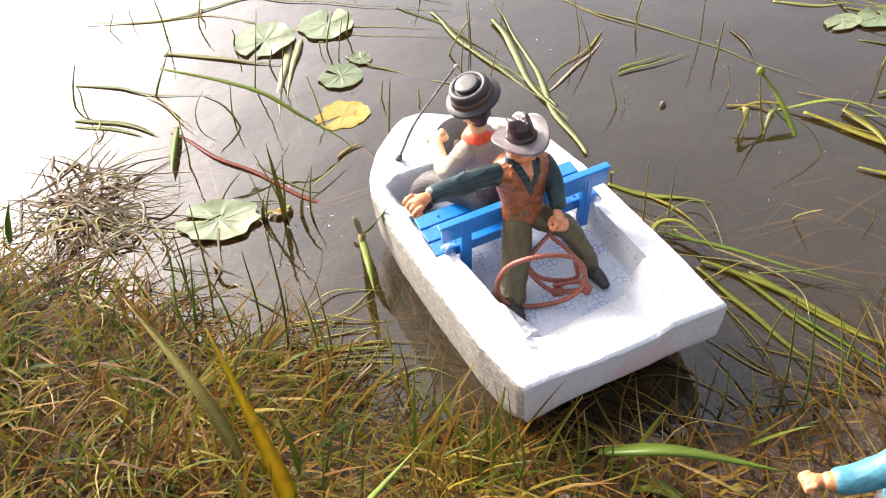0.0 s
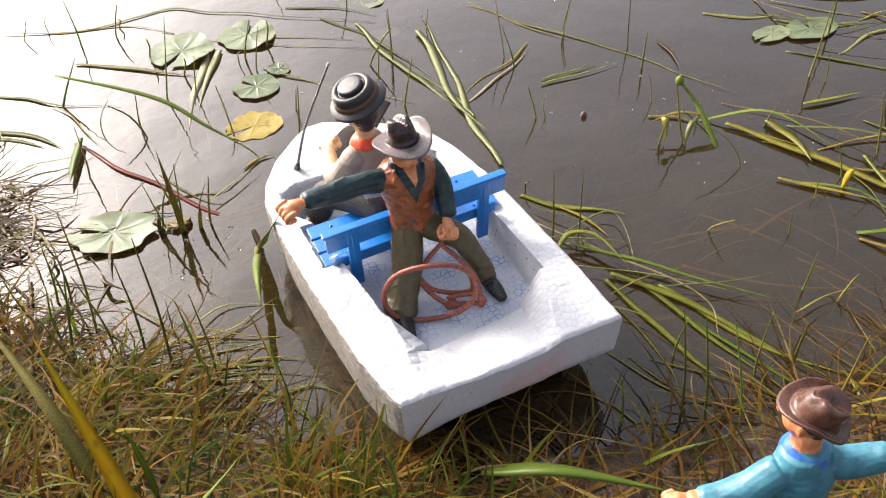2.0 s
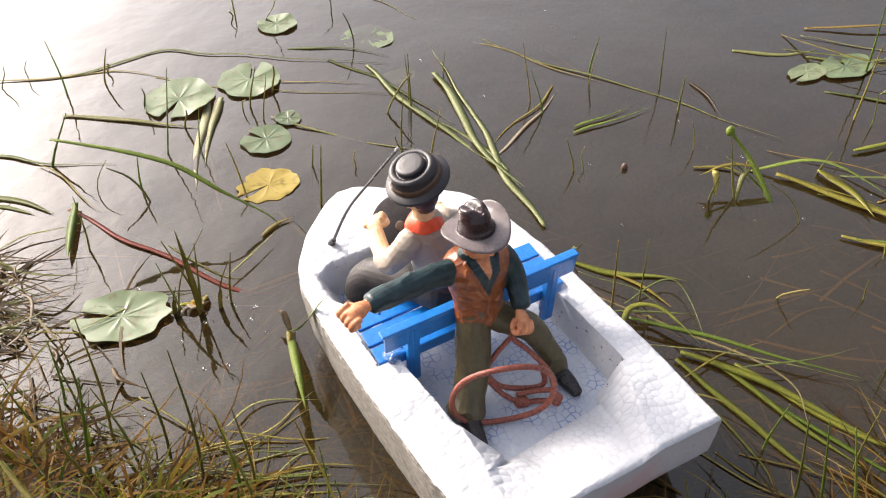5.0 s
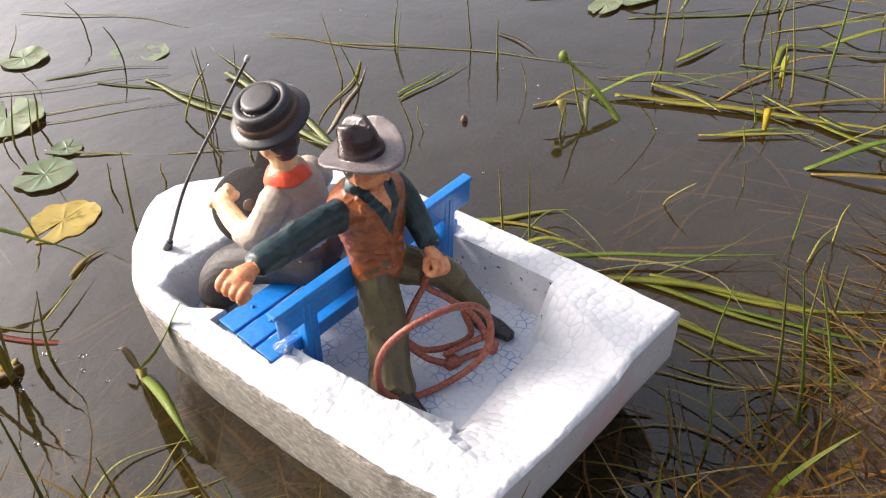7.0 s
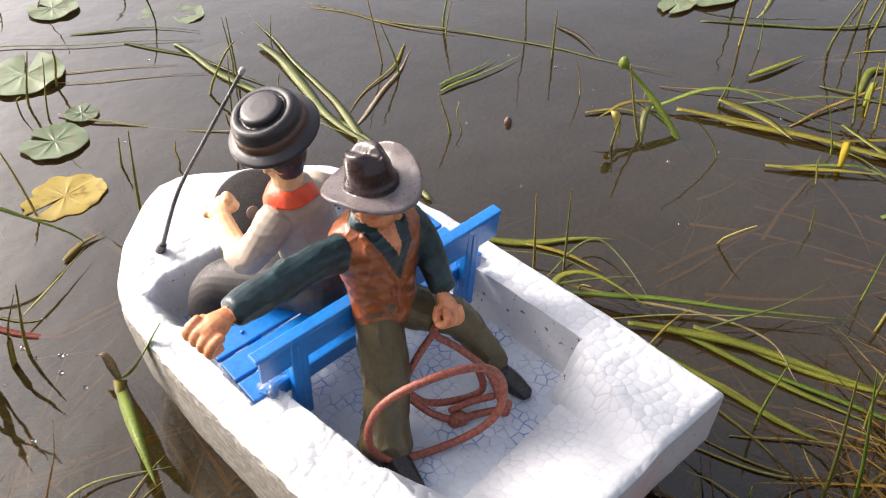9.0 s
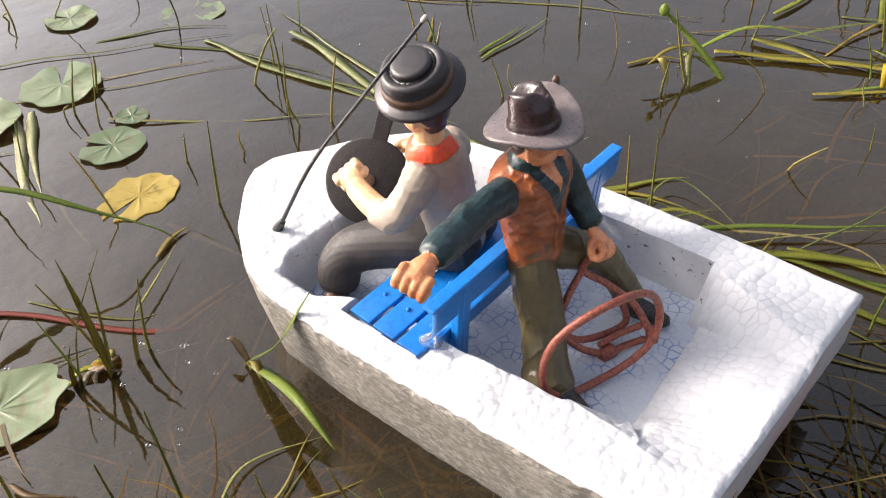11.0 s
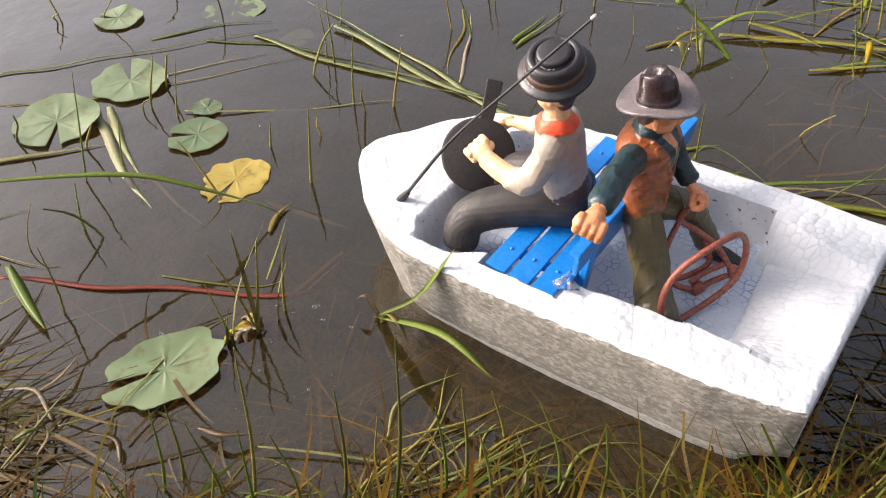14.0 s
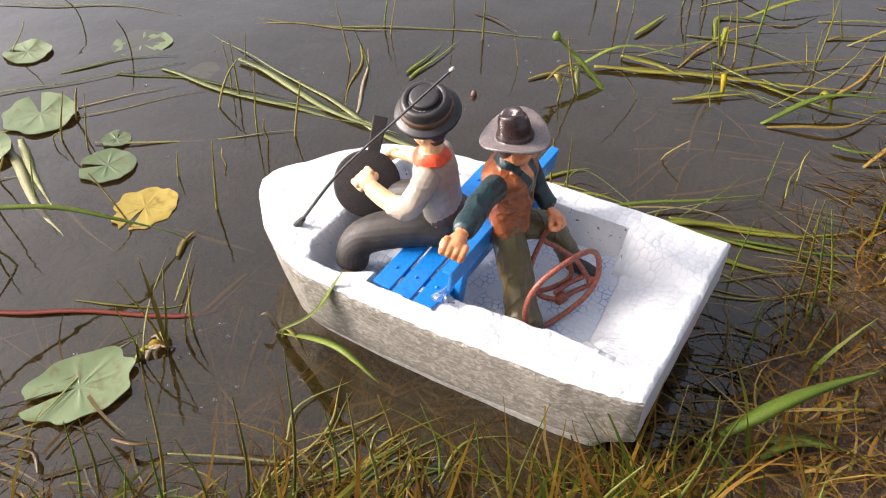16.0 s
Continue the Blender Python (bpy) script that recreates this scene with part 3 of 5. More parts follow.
# ---- the blue bench ----
def box_bm(sx, sy, sz, bevel=0.0005):
    bm = bmesh.new()
    bmesh.ops.create_cube(bm, size=1.0)
    bmesh.ops.scale(bm, vec=(sx, sy, sz), verts=bm.verts)
    bmesh.ops.bevel(bm, geom=bm.edges[:], offset=bevel, segments=2, affect='EDGES', profile=0.6)
    return bm


def placed(bm, x, y, z, rx=0, ry=0, rz=0):
    bmesh.ops.transform(bm, matrix=pose(x, y, z, rx, ry, rz), verts=bm.verts)
    return bm


def build_bench():
    bench = empty("toy_bench", (0.001, 0.0, 0.0462))
    bench.rotation_euler = (radians(2), radians(-3.2), radians(-1.0))
    for y in (0.0135, 0.0022, -0.0091):
        bm = placed(box_bm(0.102, 0.0098, 0.0018), 0, y, 0.0005)
        part("seat_slat", bm, BLUE, bench)
        for x in (-0.038, 0.038):
            bm = bmesh.new()
            bmesh.ops.create_uvsphere(bm, u_segments=10, v_segments=6, radius=0.0009)
            part("rivet", placed(bm, x, y, 0.0015), BLUE, bench)
    part("back_rail", placed(box_bm(0.102, 0.0045, 0.0016), 0, -0.0215, 0.0300), BLUE, bench)
    part("back_board", placed(box_bm(0.100, 0.0016, 0.0115), 0, -0.0225, 0.0240, 6), BLUE, bench)
    part("lower_board", placed(box_bm(0.094, 0.0016, 0.0075), 0, -0.0175, 0.0045, 6), BLUE, bench)
    for x in (-0.036, 0.038):
        part("post", placed(box_bm(0.0062, 0.0032, 0.044), x, -0.0205, 0.0085, 5), BLUE, bench)
        part("post_web", placed(box_bm(0.0016, 0.0075, 0.040), x, -0.0185, 0.0075, 5), BLUE, bench)
        part("bearer", placed(box_bm(0.005, 0.034, 0.0022), x, 0.002, -0.0013), BLUE, bench)
    tagged(bench, "bright blue plastic toy bench set across the foam boat", "toy bench")


build_bench()


def build_glue():
    sh = Shell()
    sh.lathe((-0.0440, -0.0165, 0.0495), [(0.0046 * math.sin(a), -0.0024 * math.cos(a)) for a in np.linspace(0.12, 3.02, 12)], GLUE, 22, None,
             lambda t, r, h: (r * (1 + 0.3 * math.sin(3 * t + 1) + 0.14 * math.sin(7 * t)), h + 0.0007 * math.sin(2 * t) + 0.0004 * math.sin(5 * t)))
    tagged(sh.build("glue_lump"), "lump of clear dried glue on the boat rim", "glue")


gm, gnt, glinks, gb = mat("clear glue", 0.06)
gb.inputs["Base Color"].default_value = (0.85, 0.9, 0.92, 1)
gb.inputs["Transmission Weight"].default_value = 0.95
bump(gnt, glinks, noise_tex(gnt, glinks, coords(gnt, glinks), 700, 3), gb, 0.5, 0.0006)
GLUE = gm
build_glue()


# ---- the figures ----
def cloth_folds(material, p):
    """Relief of the moulded clothes: slack folds on sleeves and trousers, creased leather on the vest."""
    if material is CHARCOAL:
        return 0.0004 * noise.noise(Vector((p.x * 60, p.y * 60, p.z * 90))) + 0.00015 * noise.noise(p * 160)
    if material is OLIVE:
        crease = 1 - abs(noise.noise(Vector((p.x * 150, p.y * 150, p.z * 55)) + Vector((3, 1, 7))))
        return 0.00045 * (crease ** 8 - 0.3) + 0.0003 * noise.noise(p * 70)
    if material in (GREEN_SHIRT, SHIRT, TEAL):
        crease = 1 - abs(noise.noise(Vector((p.x * 75, p.y * 110, p.z * 110)) + Vector((8, 2, 5))))
        return (0.0008 if material is GREEN_SHIRT else 0.00035) * (crease ** 4 - 0.4)
    if material is VEST:
        crease = 1 - abs(noise.noise(p * 210))
        return 0.0004 * (crease ** 5 - 0.35) + 0.0004 * noise.noise(p * 90)
    return 0.0


def hand(sh, at, toward, up, size, material):
    """A loosely closed fist: palm, four curled fingers and a thumb."""
    at, d = np.array(at), np.array(toward, float)
    d /= np.linalg.norm(d)
    u = np.array(up, float)
    u -= d * np.dot(u, d)
    u /= np.linalg.norm(u)
    s = np.cross(d, u)
    sh.limb([(*(at - d * size * 0.6), size * 0.42), (*at, size * 0.62), (*(at + d * size * 0.5), size * 0.5)], material, 12, 8, 0.75, s)
    for k in range(4):
        o = s * size * (0.62 - 0.41 * k)
        r = size * 0.24
        sh.limb([(*(at + o + d * size * 0.3 + u * size * 0.15), r), (*(at + o + d * size * 0.85), r),
                 (*(at + o + d * size * 0.85 - u * size * 0.5), r), (*(at + o + d * size * 0.35 - u * size * 0.62), r * 0.9)], material, 8, 9)
    sh.limb([(*(at + s * size * 0.6 - u * 0.2 * size), size * 0.26), (*(at + s * size * 0.75 + d * size * 0.35 - u * size * 0.45), size * 0.24),
             (*(at + s * size * 0.45 + d * size * 0.7 - u * size * 0.75), size * 0.2)], material, 8, 7)


def head(sh, c, r, facing, skin, hair):
    f = np.array(facing, float)
    f /= np.linalg.norm(f)
    c = np.array(c)
    sh.limb([(*(c + (0, 0, -r * 0.75)), r * 0.62), (*(c + f * r * 0.12 + np.array((0, 0, -r * 0.35))), r * 0.86), (*(c + f * r * 0.05), r * 0.98), (*(c + np.array((0, 0, r * 0.7))), r * 0.7)], skin, 16, 12)
    sh.limb([(*(c - f * r * 0.42 + np.array((0, 0, -r * 0.5))), r * 0.6), (*(c - f * r * 0.3), r * 0.9), (*(c - f * r * 0.1 + np.array((0, 0, r * 0.6))), r * 0.85)], hair, 14, 9)
    sh.limb([(*(c + f * r * 0.95 + np.array((0, 0, 0.1 * r))), r * 0.14), (*(c + f * r * 1.12 + np.array((0, 0, -0.2 * r))), r * 0.2)], skin, 8, 5)
    side = np.cross(f, (0, 0, 1))
    for q in (-1, 1):
        sh.limb([(*(c + side * q * r * 0.95 + np.array((0, 0, 0.2 * r))), r * 0.16), (*(c + side * q * r * 0.95 + np.array((0, 0, -0.25 * r))), r * 0.13)], skin, 8, 5)


def cowboy_hat(sh, c, R, height, facing, mat_crown, mat_brim, tilt, roll_up=0.18):
    f = math.atan2(facing[1], facing[0])

    def brim_shape(t, r, h):
        side = math.sin(t - f)
        k = r / R
        up = (0.52 if side > 0 else roll_up) * abs(side) ** 1.8 * k ** 2.6
        return r * (1 + 0.12 * abs(math.cos(t - f)) * k - 0.10 * up), h + R * up - 0.10 * R * math.cos(t - f) ** 2 * k ** 2

    sh.lathe(c, [(R * 0.02, 0.0005), (R * 0.5, 0.0008), (R * 0.8, 0.0009), (R * 0.97, 0.0008), (R, 0.0), (R * 0.97, -0.0007), (R * 0.8, -0.0007), (R * 0.4, -0.0008), (R * 0.02, -0.0008)], mat_brim, 48, tilt, brim_shape)
    cr = 0.0067 if mat_crown is not mat_brim else 0.62 * R

    def crown_shape(t, r, h):
        top = max(0.0, (h / height - 0.5) / 0.5)
        ahead, side = math.cos(t - f), math.sin(t - f)
        pinch = 1 - 0.26 * top * max(0.0, ahead) - 0.18 * top * side ** 2
        crease = math.exp(-((r * side) / (0.30 * cr)) ** 2) * (1 if h > 0.9 * height else 0)
        dents = math.exp(-((ahead - 0.72) / 0.25) ** 2) * 0.17 * top
        return r * (pinch - dents) * (1 + 0.10 * abs(ahead)), h - 0.17 * height * crease - 0.06 * height * top * max(0.0, -ahead)

    sh.lathe(c, [(cr * 1.04, 0), (cr * 1.05, height * 0.05), (cr * 1.09, height * 0.10), (cr * 1.09, height * 0.20), (cr * 1.03, height * 0.25), (cr * 0.99, height * 0.32), (cr * 0.97, height * 0.6), (cr * 0.95, height * 0.85),
                 (cr * 0.90, height * 0.96), (cr * 0.80, height * 1.0), (cr * 0.62, height), (cr * 0.42, height), (cr * 0.22, height), (cr * 0.02, height)], mat_crown, 40, tilt, crown_shape)


def standing_cowboy():
    sh = Shell()
    # trousers
    sh.limb([(-0.0088, -0.0275, 0.070, 0.0080), (-0.0120, -0.0338, 0.058, 0.0081), (-0.0155, -0.0395, 0.047, 0.0077), (-0.0200, -0.0445, 0.038, 0.0080), (-0.0232, -0.0478, 0.0325, 0.0094)], OLIVE, 18, 26)
    sh.limb([(-0.001, -0.0275, 0.069, 0.0078), (0.0075, -0.0338, 0.0638, 0.0074), (0.0155, -0.0395, 0.0588, 0.0067), (0.0208, -0.0440, 0.0490, 0.0056), (0.0258, -0.0478, 0.037, 0.0058)], OLIVE, 18, 26)
    sh.limb([(-0.006, -0.0275, 0.068, 0.0098), (-0.006, -0.0275, 0.073, 0.0106), (-0.006, -0.0272, 0.078, 0.0106)], OLIVE, 20, 10, 0.78)
    # boots
    sh.limb([(-0.0235, -0.048, 0.0320, 0.0052), (-0.0250, -0.0565, 0.0312, 0.0048), (-0.0262, -0.0660, 0.0305, 0.0034)], BLACK_BOOT, 12, 12, 0.85)
    sh.limb([(0.0268, -0.0485, 0.0345, 0.0050), (0.0272, -0.050, 0.0312, 0.0046), (0.0278, -0.0565, 0.0305, 0.0042), (0.0282, -0.0625, 0.0298, 0.0030)], BLACK_BOOT, 12, 14, 0.85)
    # shirt, vest and arms
    sh.limb([(-0.0055, -0.0273, 0.0705, 0.0118), (-0.0055, -0.0270, 0.078, 0.0118), (-0.0062, -0.0264, 0.090, 0.0134), (-0.0068, -0.0260, 0.0975, 0.0152), (-0.0072, -0.0258, 0.1030, 0.0143), (-0.0074, -0.0262, 0.1070, 0.0080)], VEST, 44, 40, 0.74)

    def shirt_front(material, x, y, z):
        """The open neck of the vest: dark green shirt collar and a little skin."""
        if material in (VEST, GREEN_SHIRT, SKIN) and y < -0.0268 and 0.0885 < z < 0.1085:
            dx = abs(x + 0.0068)
            if dx < (z - 0.0985) * 0.40:
                return SKIN
            if dx < (z - 0.0885) * 0.42:
                return GREEN_SHIRT
        if material is VEST and z > 0.1070:
            return GREEN_SHIRT
        return None

    for q in (-1, 1):
        sh.limb([(-0.0070 + q * 0.0076, -0.0305, 0.1060, 0.0012), (-0.0070 + q * 0.0062, -0.0345, 0.1015, 0.0010), (-0.0067 + q * 0.0030, -0.0362, 0.0940, 0.0009), (-0.0063 + q * 0.0006, -0.0364, 0.0875, 0.0009), (-0.0058 + q * 0.0005, -0.0362, 0.0745, 0.0009)], VEST, 8, 20)
        sh.limb([(-0.0058 + q * 0.0066, -0.0345, 0.0835, 0.0007), (-0.0058 + q * 0.0040, -0.0362, 0.0830, 0.0007)], VEST, 8, 6)
    sh.limb([(-0.0205, -0.0258, 0.1000, 0.0056), (-0.028, -0.0262, 0.1015, 0.0056), (-0.042, -0.0285, 0.1035, 0.0053), (-0.054, -0.0312, 0.1055, 0.0050), (-0.058, -0.032, 0.106, 0.0046)], GREEN_SHIRT, 16, 26, wrinkle=0.03)
    hand(sh, (-0.0655, -0.0335, 0.1065), (-1, -0.2, -0.1), (0.0, -0.3, 1), 0.0064, SKIN)
    sh.limb([(0.0058, -0.0262, 0.0995, 0.0054), (0.0095, -0.0285, 0.092, 0.0052), (0.010, -0.0335, 0.083, 0.0047), (0.0085, -0.039, 0.078, 0.0044)], GREEN_SHIRT, 16, 20, wrinkle=0.03, seed=1)
    hand(sh, (0.0065, -0.0445, 0.0745), (-0.2, -1, -0.6), (0.6, -0.4, 1), 0.0060, SKIN)
    # head and hat
    sh.limb([(-0.0078, -0.0268, 0.101, 0.0046), (-0.0078, -0.0275, 0.108, 0.0046)], SKIN, 12, 6)
    head(sh, (-0.0078, -0.0280, 0.1130), 0.0070, (0.35, -1, 0), SKIN, HAIR)
    cowboy_hat(sh, (-0.0078, -0.0270, 0.1190), 0.0138, 0.0130, (0.25, -1), HAT_BROWN, BRIM, Matrix.Rotation(radians(-5), 3, 'X') @ Matrix.Rotation(radians(-4), 3, 'Y'))
    ob = sh.mould("cowboy_figurine", folds=cloth_folds, recolour=shirt_front)
    tagged(ob, "painted plastic cowboy figurine in russet vest standing in the boat", "figurine", "figurines")


def seated_player():
    sh = Shell()
    sh.limb([(-0.006, 0.006, 0.056, 0.0115), (-0.007, 0.007, 0.066, 0.0112), (-0.009, 0.009, 0.080, 0.0118), (-0.011, 0.0105, 0.092, 0.0118), (-0.012, 0.011, 0.098, 0.0080)], SHIRT, 22, 24, 0.78, wrinkle=0.025)
    sh.limb([(-0.006, 0.006, 0.0625, 0.0118), (-0.0063, 0.0063, 0.0645, 0.0119)], BAND, 20, 5, 0.78)
    sh.limb([(-0.008, 0.004, 0.056, 0.0105), (-0.015, 0.018, 0.0545, 0.0102), (-0.0255, 0.0355, 0.0495, 0.0094), (-0.0318, 0.0415, 0.0435, 0.0086), (-0.0350, 0.0415, 0.036, 0.0080)], CHARCOAL, 22, 34)
    sh.limb([(0.004, 0.007, 0.056, 0.0100), (0.006, 0.024, 0.055, 0.0092), (0.004, 0.040, 0.050, 0.0086), (-0.004, 0.047, 0.041, 0.0074), (-0.008, 0.048, 0.034, 0.0068)], CHARCOAL, 18, 28)
    sh.limb([(-0.037, 0.040, 0.0320, 0.0044), (-0.041, 0.039, 0.0315, 0.0044), (-0.045, 0.036, 0.0310, 0.0036)], BAND, 12, 8)
    sh.limb([(-0.008, 0.048, 0.0325, 0.0042), (-0.011, 0.051, 0.0320, 0.0036)], BAND, 12, 6)
    # arms
    sh.limb([(-0.020, 0.0085, 0.0915, 0.0062), (-0.026, 0.0095, 0.085, 0.0060), (-0.0305, 0.0125, 0.0785, 0.0058), (-0.0300, 0.0195, 0.0765, 0.0052)], SHIRT, 16, 18, wrinkle=0.05)
    sh.limb([(-0.0300, 0.0185, 0.0765, 0.0045), (-0.0285, 0.027, 0.0770, 0.0044), (-0.0268, 0.034, 0.0780, 0.0041)], SKIN_PALE, 12, 12)
    hand(sh, (-0.0255, 0.0375, 0.0795), (0.35, 1, 0.15), (-0.6, 0.1, 1), 0.0068, SKIN_PALE)
    sh.limb([(-0.002, 0.0125, 0.0925, 0.0062), (0.006, 0.017, 0.085, 0.0060), (0.011, 0.025, 0.077, 0.0056), (0.012, 0.034, 0.073, 0.0048)], SHIRT, 16, 18, wrinkle=0.05)
    sh.limb([(0.012, 0.033, 0.073, 0.0036), (0.0135, 0.044, 0.070, 0.0030)], SKIN_PALE, 12, 8)
    hand(sh, (0.0135, 0.048, 0.0685), (0.2, 1, -0.2), (0, 0, 1), 0.0046, SKIN_PALE)
    # neck, scarf, head, hat
    sh.limb([(-0.012, 0.011, 0.096, 0.0052), (-0.0128, 0.0115, 0.107, 0.0050)], SKIN_PALE, 14, 8)
    sh.lathe((-0.0121, 0.0112, 0.0975), [(0.0048, 0.0030), (0.0064, 0.0034), (0.0077, 0.0022), (0.0088, 0.0002), (0.0092, -0.0014), (0.0082, -0.0018), (0.0060, 0.0)], SCARF, 24, Matrix.Rotation(radians(-8), 3, 'X'), lambda t, r, h: (r * (1 + 0.04 * math.sin(5 * t)), h + 0.0003 * math.sin(4 * t)))
    head(sh, (-0.0132, 0.0122, 0.1115), 0.0075, (-0.25, 1, 0), SKIN_PALE, HAIR)
    tilt = Matrix.Rotation(radians(-21), 3, 'Y') @ Matrix.Rotation(radians(1), 3, 'X')
    R = 0.0150
    hc = (-0.0146, 0.0122, 0.1219)
    sh.lathe(hc, [(0.0005, 0.0012), (R * 0.6, 0.0020), (R * 0.85, 0.0014), (R * 0.98, 0.0004), (R, -0.0006), (R * 0.97, -0.0013), (R * 0.8, -0.0008), (0.0005, -0.0008)], HAT_GREY, 40, tilt)
    sh.lathe(hc, [(0.0120, 0.0006), (0.0117, 0.0018), (0.0114, 0.0020)], HAT_GREY, 36, tilt)
    sh.lathe(hc, [(0.0112, 0.0014), (0.0119, 0.0022), (0.0118, 0.0040), (0.0110, 0.0047), (0.0005, 0.0047)], BAND, 36, tilt)
    sh.lathe(hc, [(0.0104, 0.0042), (0.0111, 0.0050), (0.0109, 0.0070), (0.0102, 0.0084), (0.0092, 0.0090), (0.0078, 0.0088), (0.0072, 0.0078), (0.0005, 0.0078)], HAT_GREY, 44, tilt)
    sh.lathe(hc, [(0.0062, 0.0070), (0.0067, 0.0092), (0.0064, 0.0102), (0.0056, 0.0106), (0.0030, 0.0108), (0.0005, 0.0108)], HAT_GREY, 36, tilt)
    ob = sh.mould("musician_figurine", folds=cloth_folds)
    tagged(ob, "painted plastic figurine with banded black hat sitting on the bench", "figurine", "figurines")


def bank_figure():
    sh = Shell()
    sh.limb([(0.039, -0.243, 0.074, 0.0105), (0.039, -0.243, 0.086, 0.0108), (0.039, -0.242, 0.102, 0.0120), (0.0385, -0.241, 0.112, 0.0100)], TEAL, 22, 22, 0.78, wrinkle=0.03)
    sh.limb([(0.029, -0.240, 0.108, 0.0058), (0.022, -0.238, 0.101, 0.0058), (0.014, -0.235, 0.097, 0.0054), (0.009, -0.233, 0.096, 0.0050)], TEAL, 16, 18)
    sh.limb([(0.009, -0.233, 0.096, 0.0036), (0.005, -0.231, 0.096, 0.0032)], SKIN, 12, 5)
    hand(sh, (0.001, -0.229, 0.0965), (-1, 0.3, 0.0), (0, 0, 1), 0.0044, SKIN)
    sh.limb([(0.047, -0.244, 0.108, 0.0058), (0.053, -0.247, 0.107, 0.0058), (0.059, -0.250, 0.109, 0.0052), (0.062, -0.252, 0.111, 0.0048)], TEAL, 16, 16)
    hand(sh, (0.0625, -0.247, 0.105), (0.3, 0.5, -0.8), (0, 0, 1), 0.0040, SKIN)
    sh.lathe((0.0385, -0.2405, 0.1145), [(0.0048, 0.0035), (0.0060, 0.0034), (0.0074, 0.0012), (0.0082, -0.0018), (0.0076, -0.0026), (0.0045, -0.001)], COLLAR, 24, Matrix.Rotation(radians(8), 3, 'X'))
    sh.limb([(0.0385, -0.240, 0.113, 0.0048), (0.0382, -0.239, 0.123, 0.0048)], SKIN, 14, 6)
    head(sh, (0.0376, -0.2370, 0.1290), 0.0072, (-0.6, 1, 0), SKIN, HAIR)
    cowboy_hat(sh, (0.0382, -0.2385, 0.1315), 0.0108, 0.0112, (-0.75, 1), HAT_TAN, HAT_TAN, Matrix.Rotation(radians(14), 3, 'X') @ Matrix.Rotation(radians(6), 3, 'Y'), 0.5)
    for q in (-1, 1):
        sh.limb([(0.039 + q * 0.005, -0.243, 0.076, 0.0076), (0.039 + q * 0.008, -0.244, 0.052, 0.0064), (0.039 + q * 0.009, -0.245, 0.034, 0.0060)], CHARCOAL, 16, 16)
        sh.limb([(0.039 + q * 0.009, -0.247, 0.031, 0.0044), (0.039 + q * 0.010, -0.236, 0.030, 0.0038)], BLACK_BOOT, 12, 8)
    ob = sh.mould("bank_figurine", folds=cloth_folds)
    ob.location.z = 0.0045
    tagged(ob, "painted figurine in teal shirt and brown hat on the bank", "figurine", "figurines")


HAT_TAN = painted("brown hat paint", (0.1, 0.045, 0.03), (0.05, 0.022, 0.016), 0.3)
standing_cowboy()
seated_player()
bank_figure()


# ---- rod, banjo and cord ----
def tube_part(name, pts, material, parent, seg=10, steps=40):
    sh = Shell()
    sh.limb(pts, material, seg, steps)
    return sh.build(name, parent)


def build_rod():
    rod = empty("fishing_rod", (0, 0, 0))
    tube_part("shaft", [(-0.036, 0.072, 0.047, 0.0009), (-0.0355, 0.046, 0.088, 0.0007), (-0.035, 0.016, 0.126, 0.0006), (-0.034, -0.010, 0.1585, 0.0005)], ROD, rod)
    tube_part("ferrule", [(-0.0361, 0.0745, 0.0435, 0.0021), (-0.0360, 0.0730, 0.0460, 0.0019), (-0.0360, 0.0700, 0.0500, 0.0014)], ROD, rod)
    tube_part("tip_bead", [(-0.0340, -0.0095, 0.1580, 0.0008), (-0.0340, -0.0105, 0.1592, 0.0008)], FERRULE, rod)
    tagged(rod, "thin black toy fishing rod stuck upright in the bow", "fishing rod")


FERRULE = painted("dull metal", (0.4, 0.38, 0.36), (0.3, 0.28, 0.26), 0.35)
build_rod()


def build_banjo():
    banjo = empty("toy_banjo")
    c = Vector((-0.0040, 0.0535, 0.0585))
    n = Vector((-0.60, -0.50, 0.62)).normalized()
    up = Vector((0.028, 0.012, 0.016))
    up = (up - n * up.dot(n)).normalized()
    side = up.cross(n)
    m3 = Matrix((side, up, n)).transposed()
    sh = Shell()
    sh.lathe(c, [(0.0004, -0.0012), (0.0160, -0.0012), (0.0168, -0.0008), (0.0170, 0.0), (0.0168, 0.0008), (0.0160, 0.0012), (0.0004, 0.0012)], BANJO, 40, m3)
    sh.build("body", banjo)
    bm = box_bm(0.0062, 0.020, 0.0020, 0.0006)
    for v in bm.verts:
        v.co.x *= 1 + 14 * max(0.0, v.co.y + 0.004)
    bmesh.ops.transform(bm, matrix=Matrix.Translation(c + up * 0.0245) @ m3.to_4x4(), verts=bm.verts)
    part("neck", bm, BANJO, banjo)
    sh = Shell()
    sh.lathe(c + n * 0.0012, [(0.0004, 0.0), (0.0027, 0.0), (0.0029, 0.0004), (0.0024, 0.0006), (0.0004, 0.0006)], BAND, 20, m3)
    sh.build("sound_hole", banjo)
    tagged(banjo, "flat black cut-out toy banjo held by the seated figurine", "toy banjo")


build_banjo()


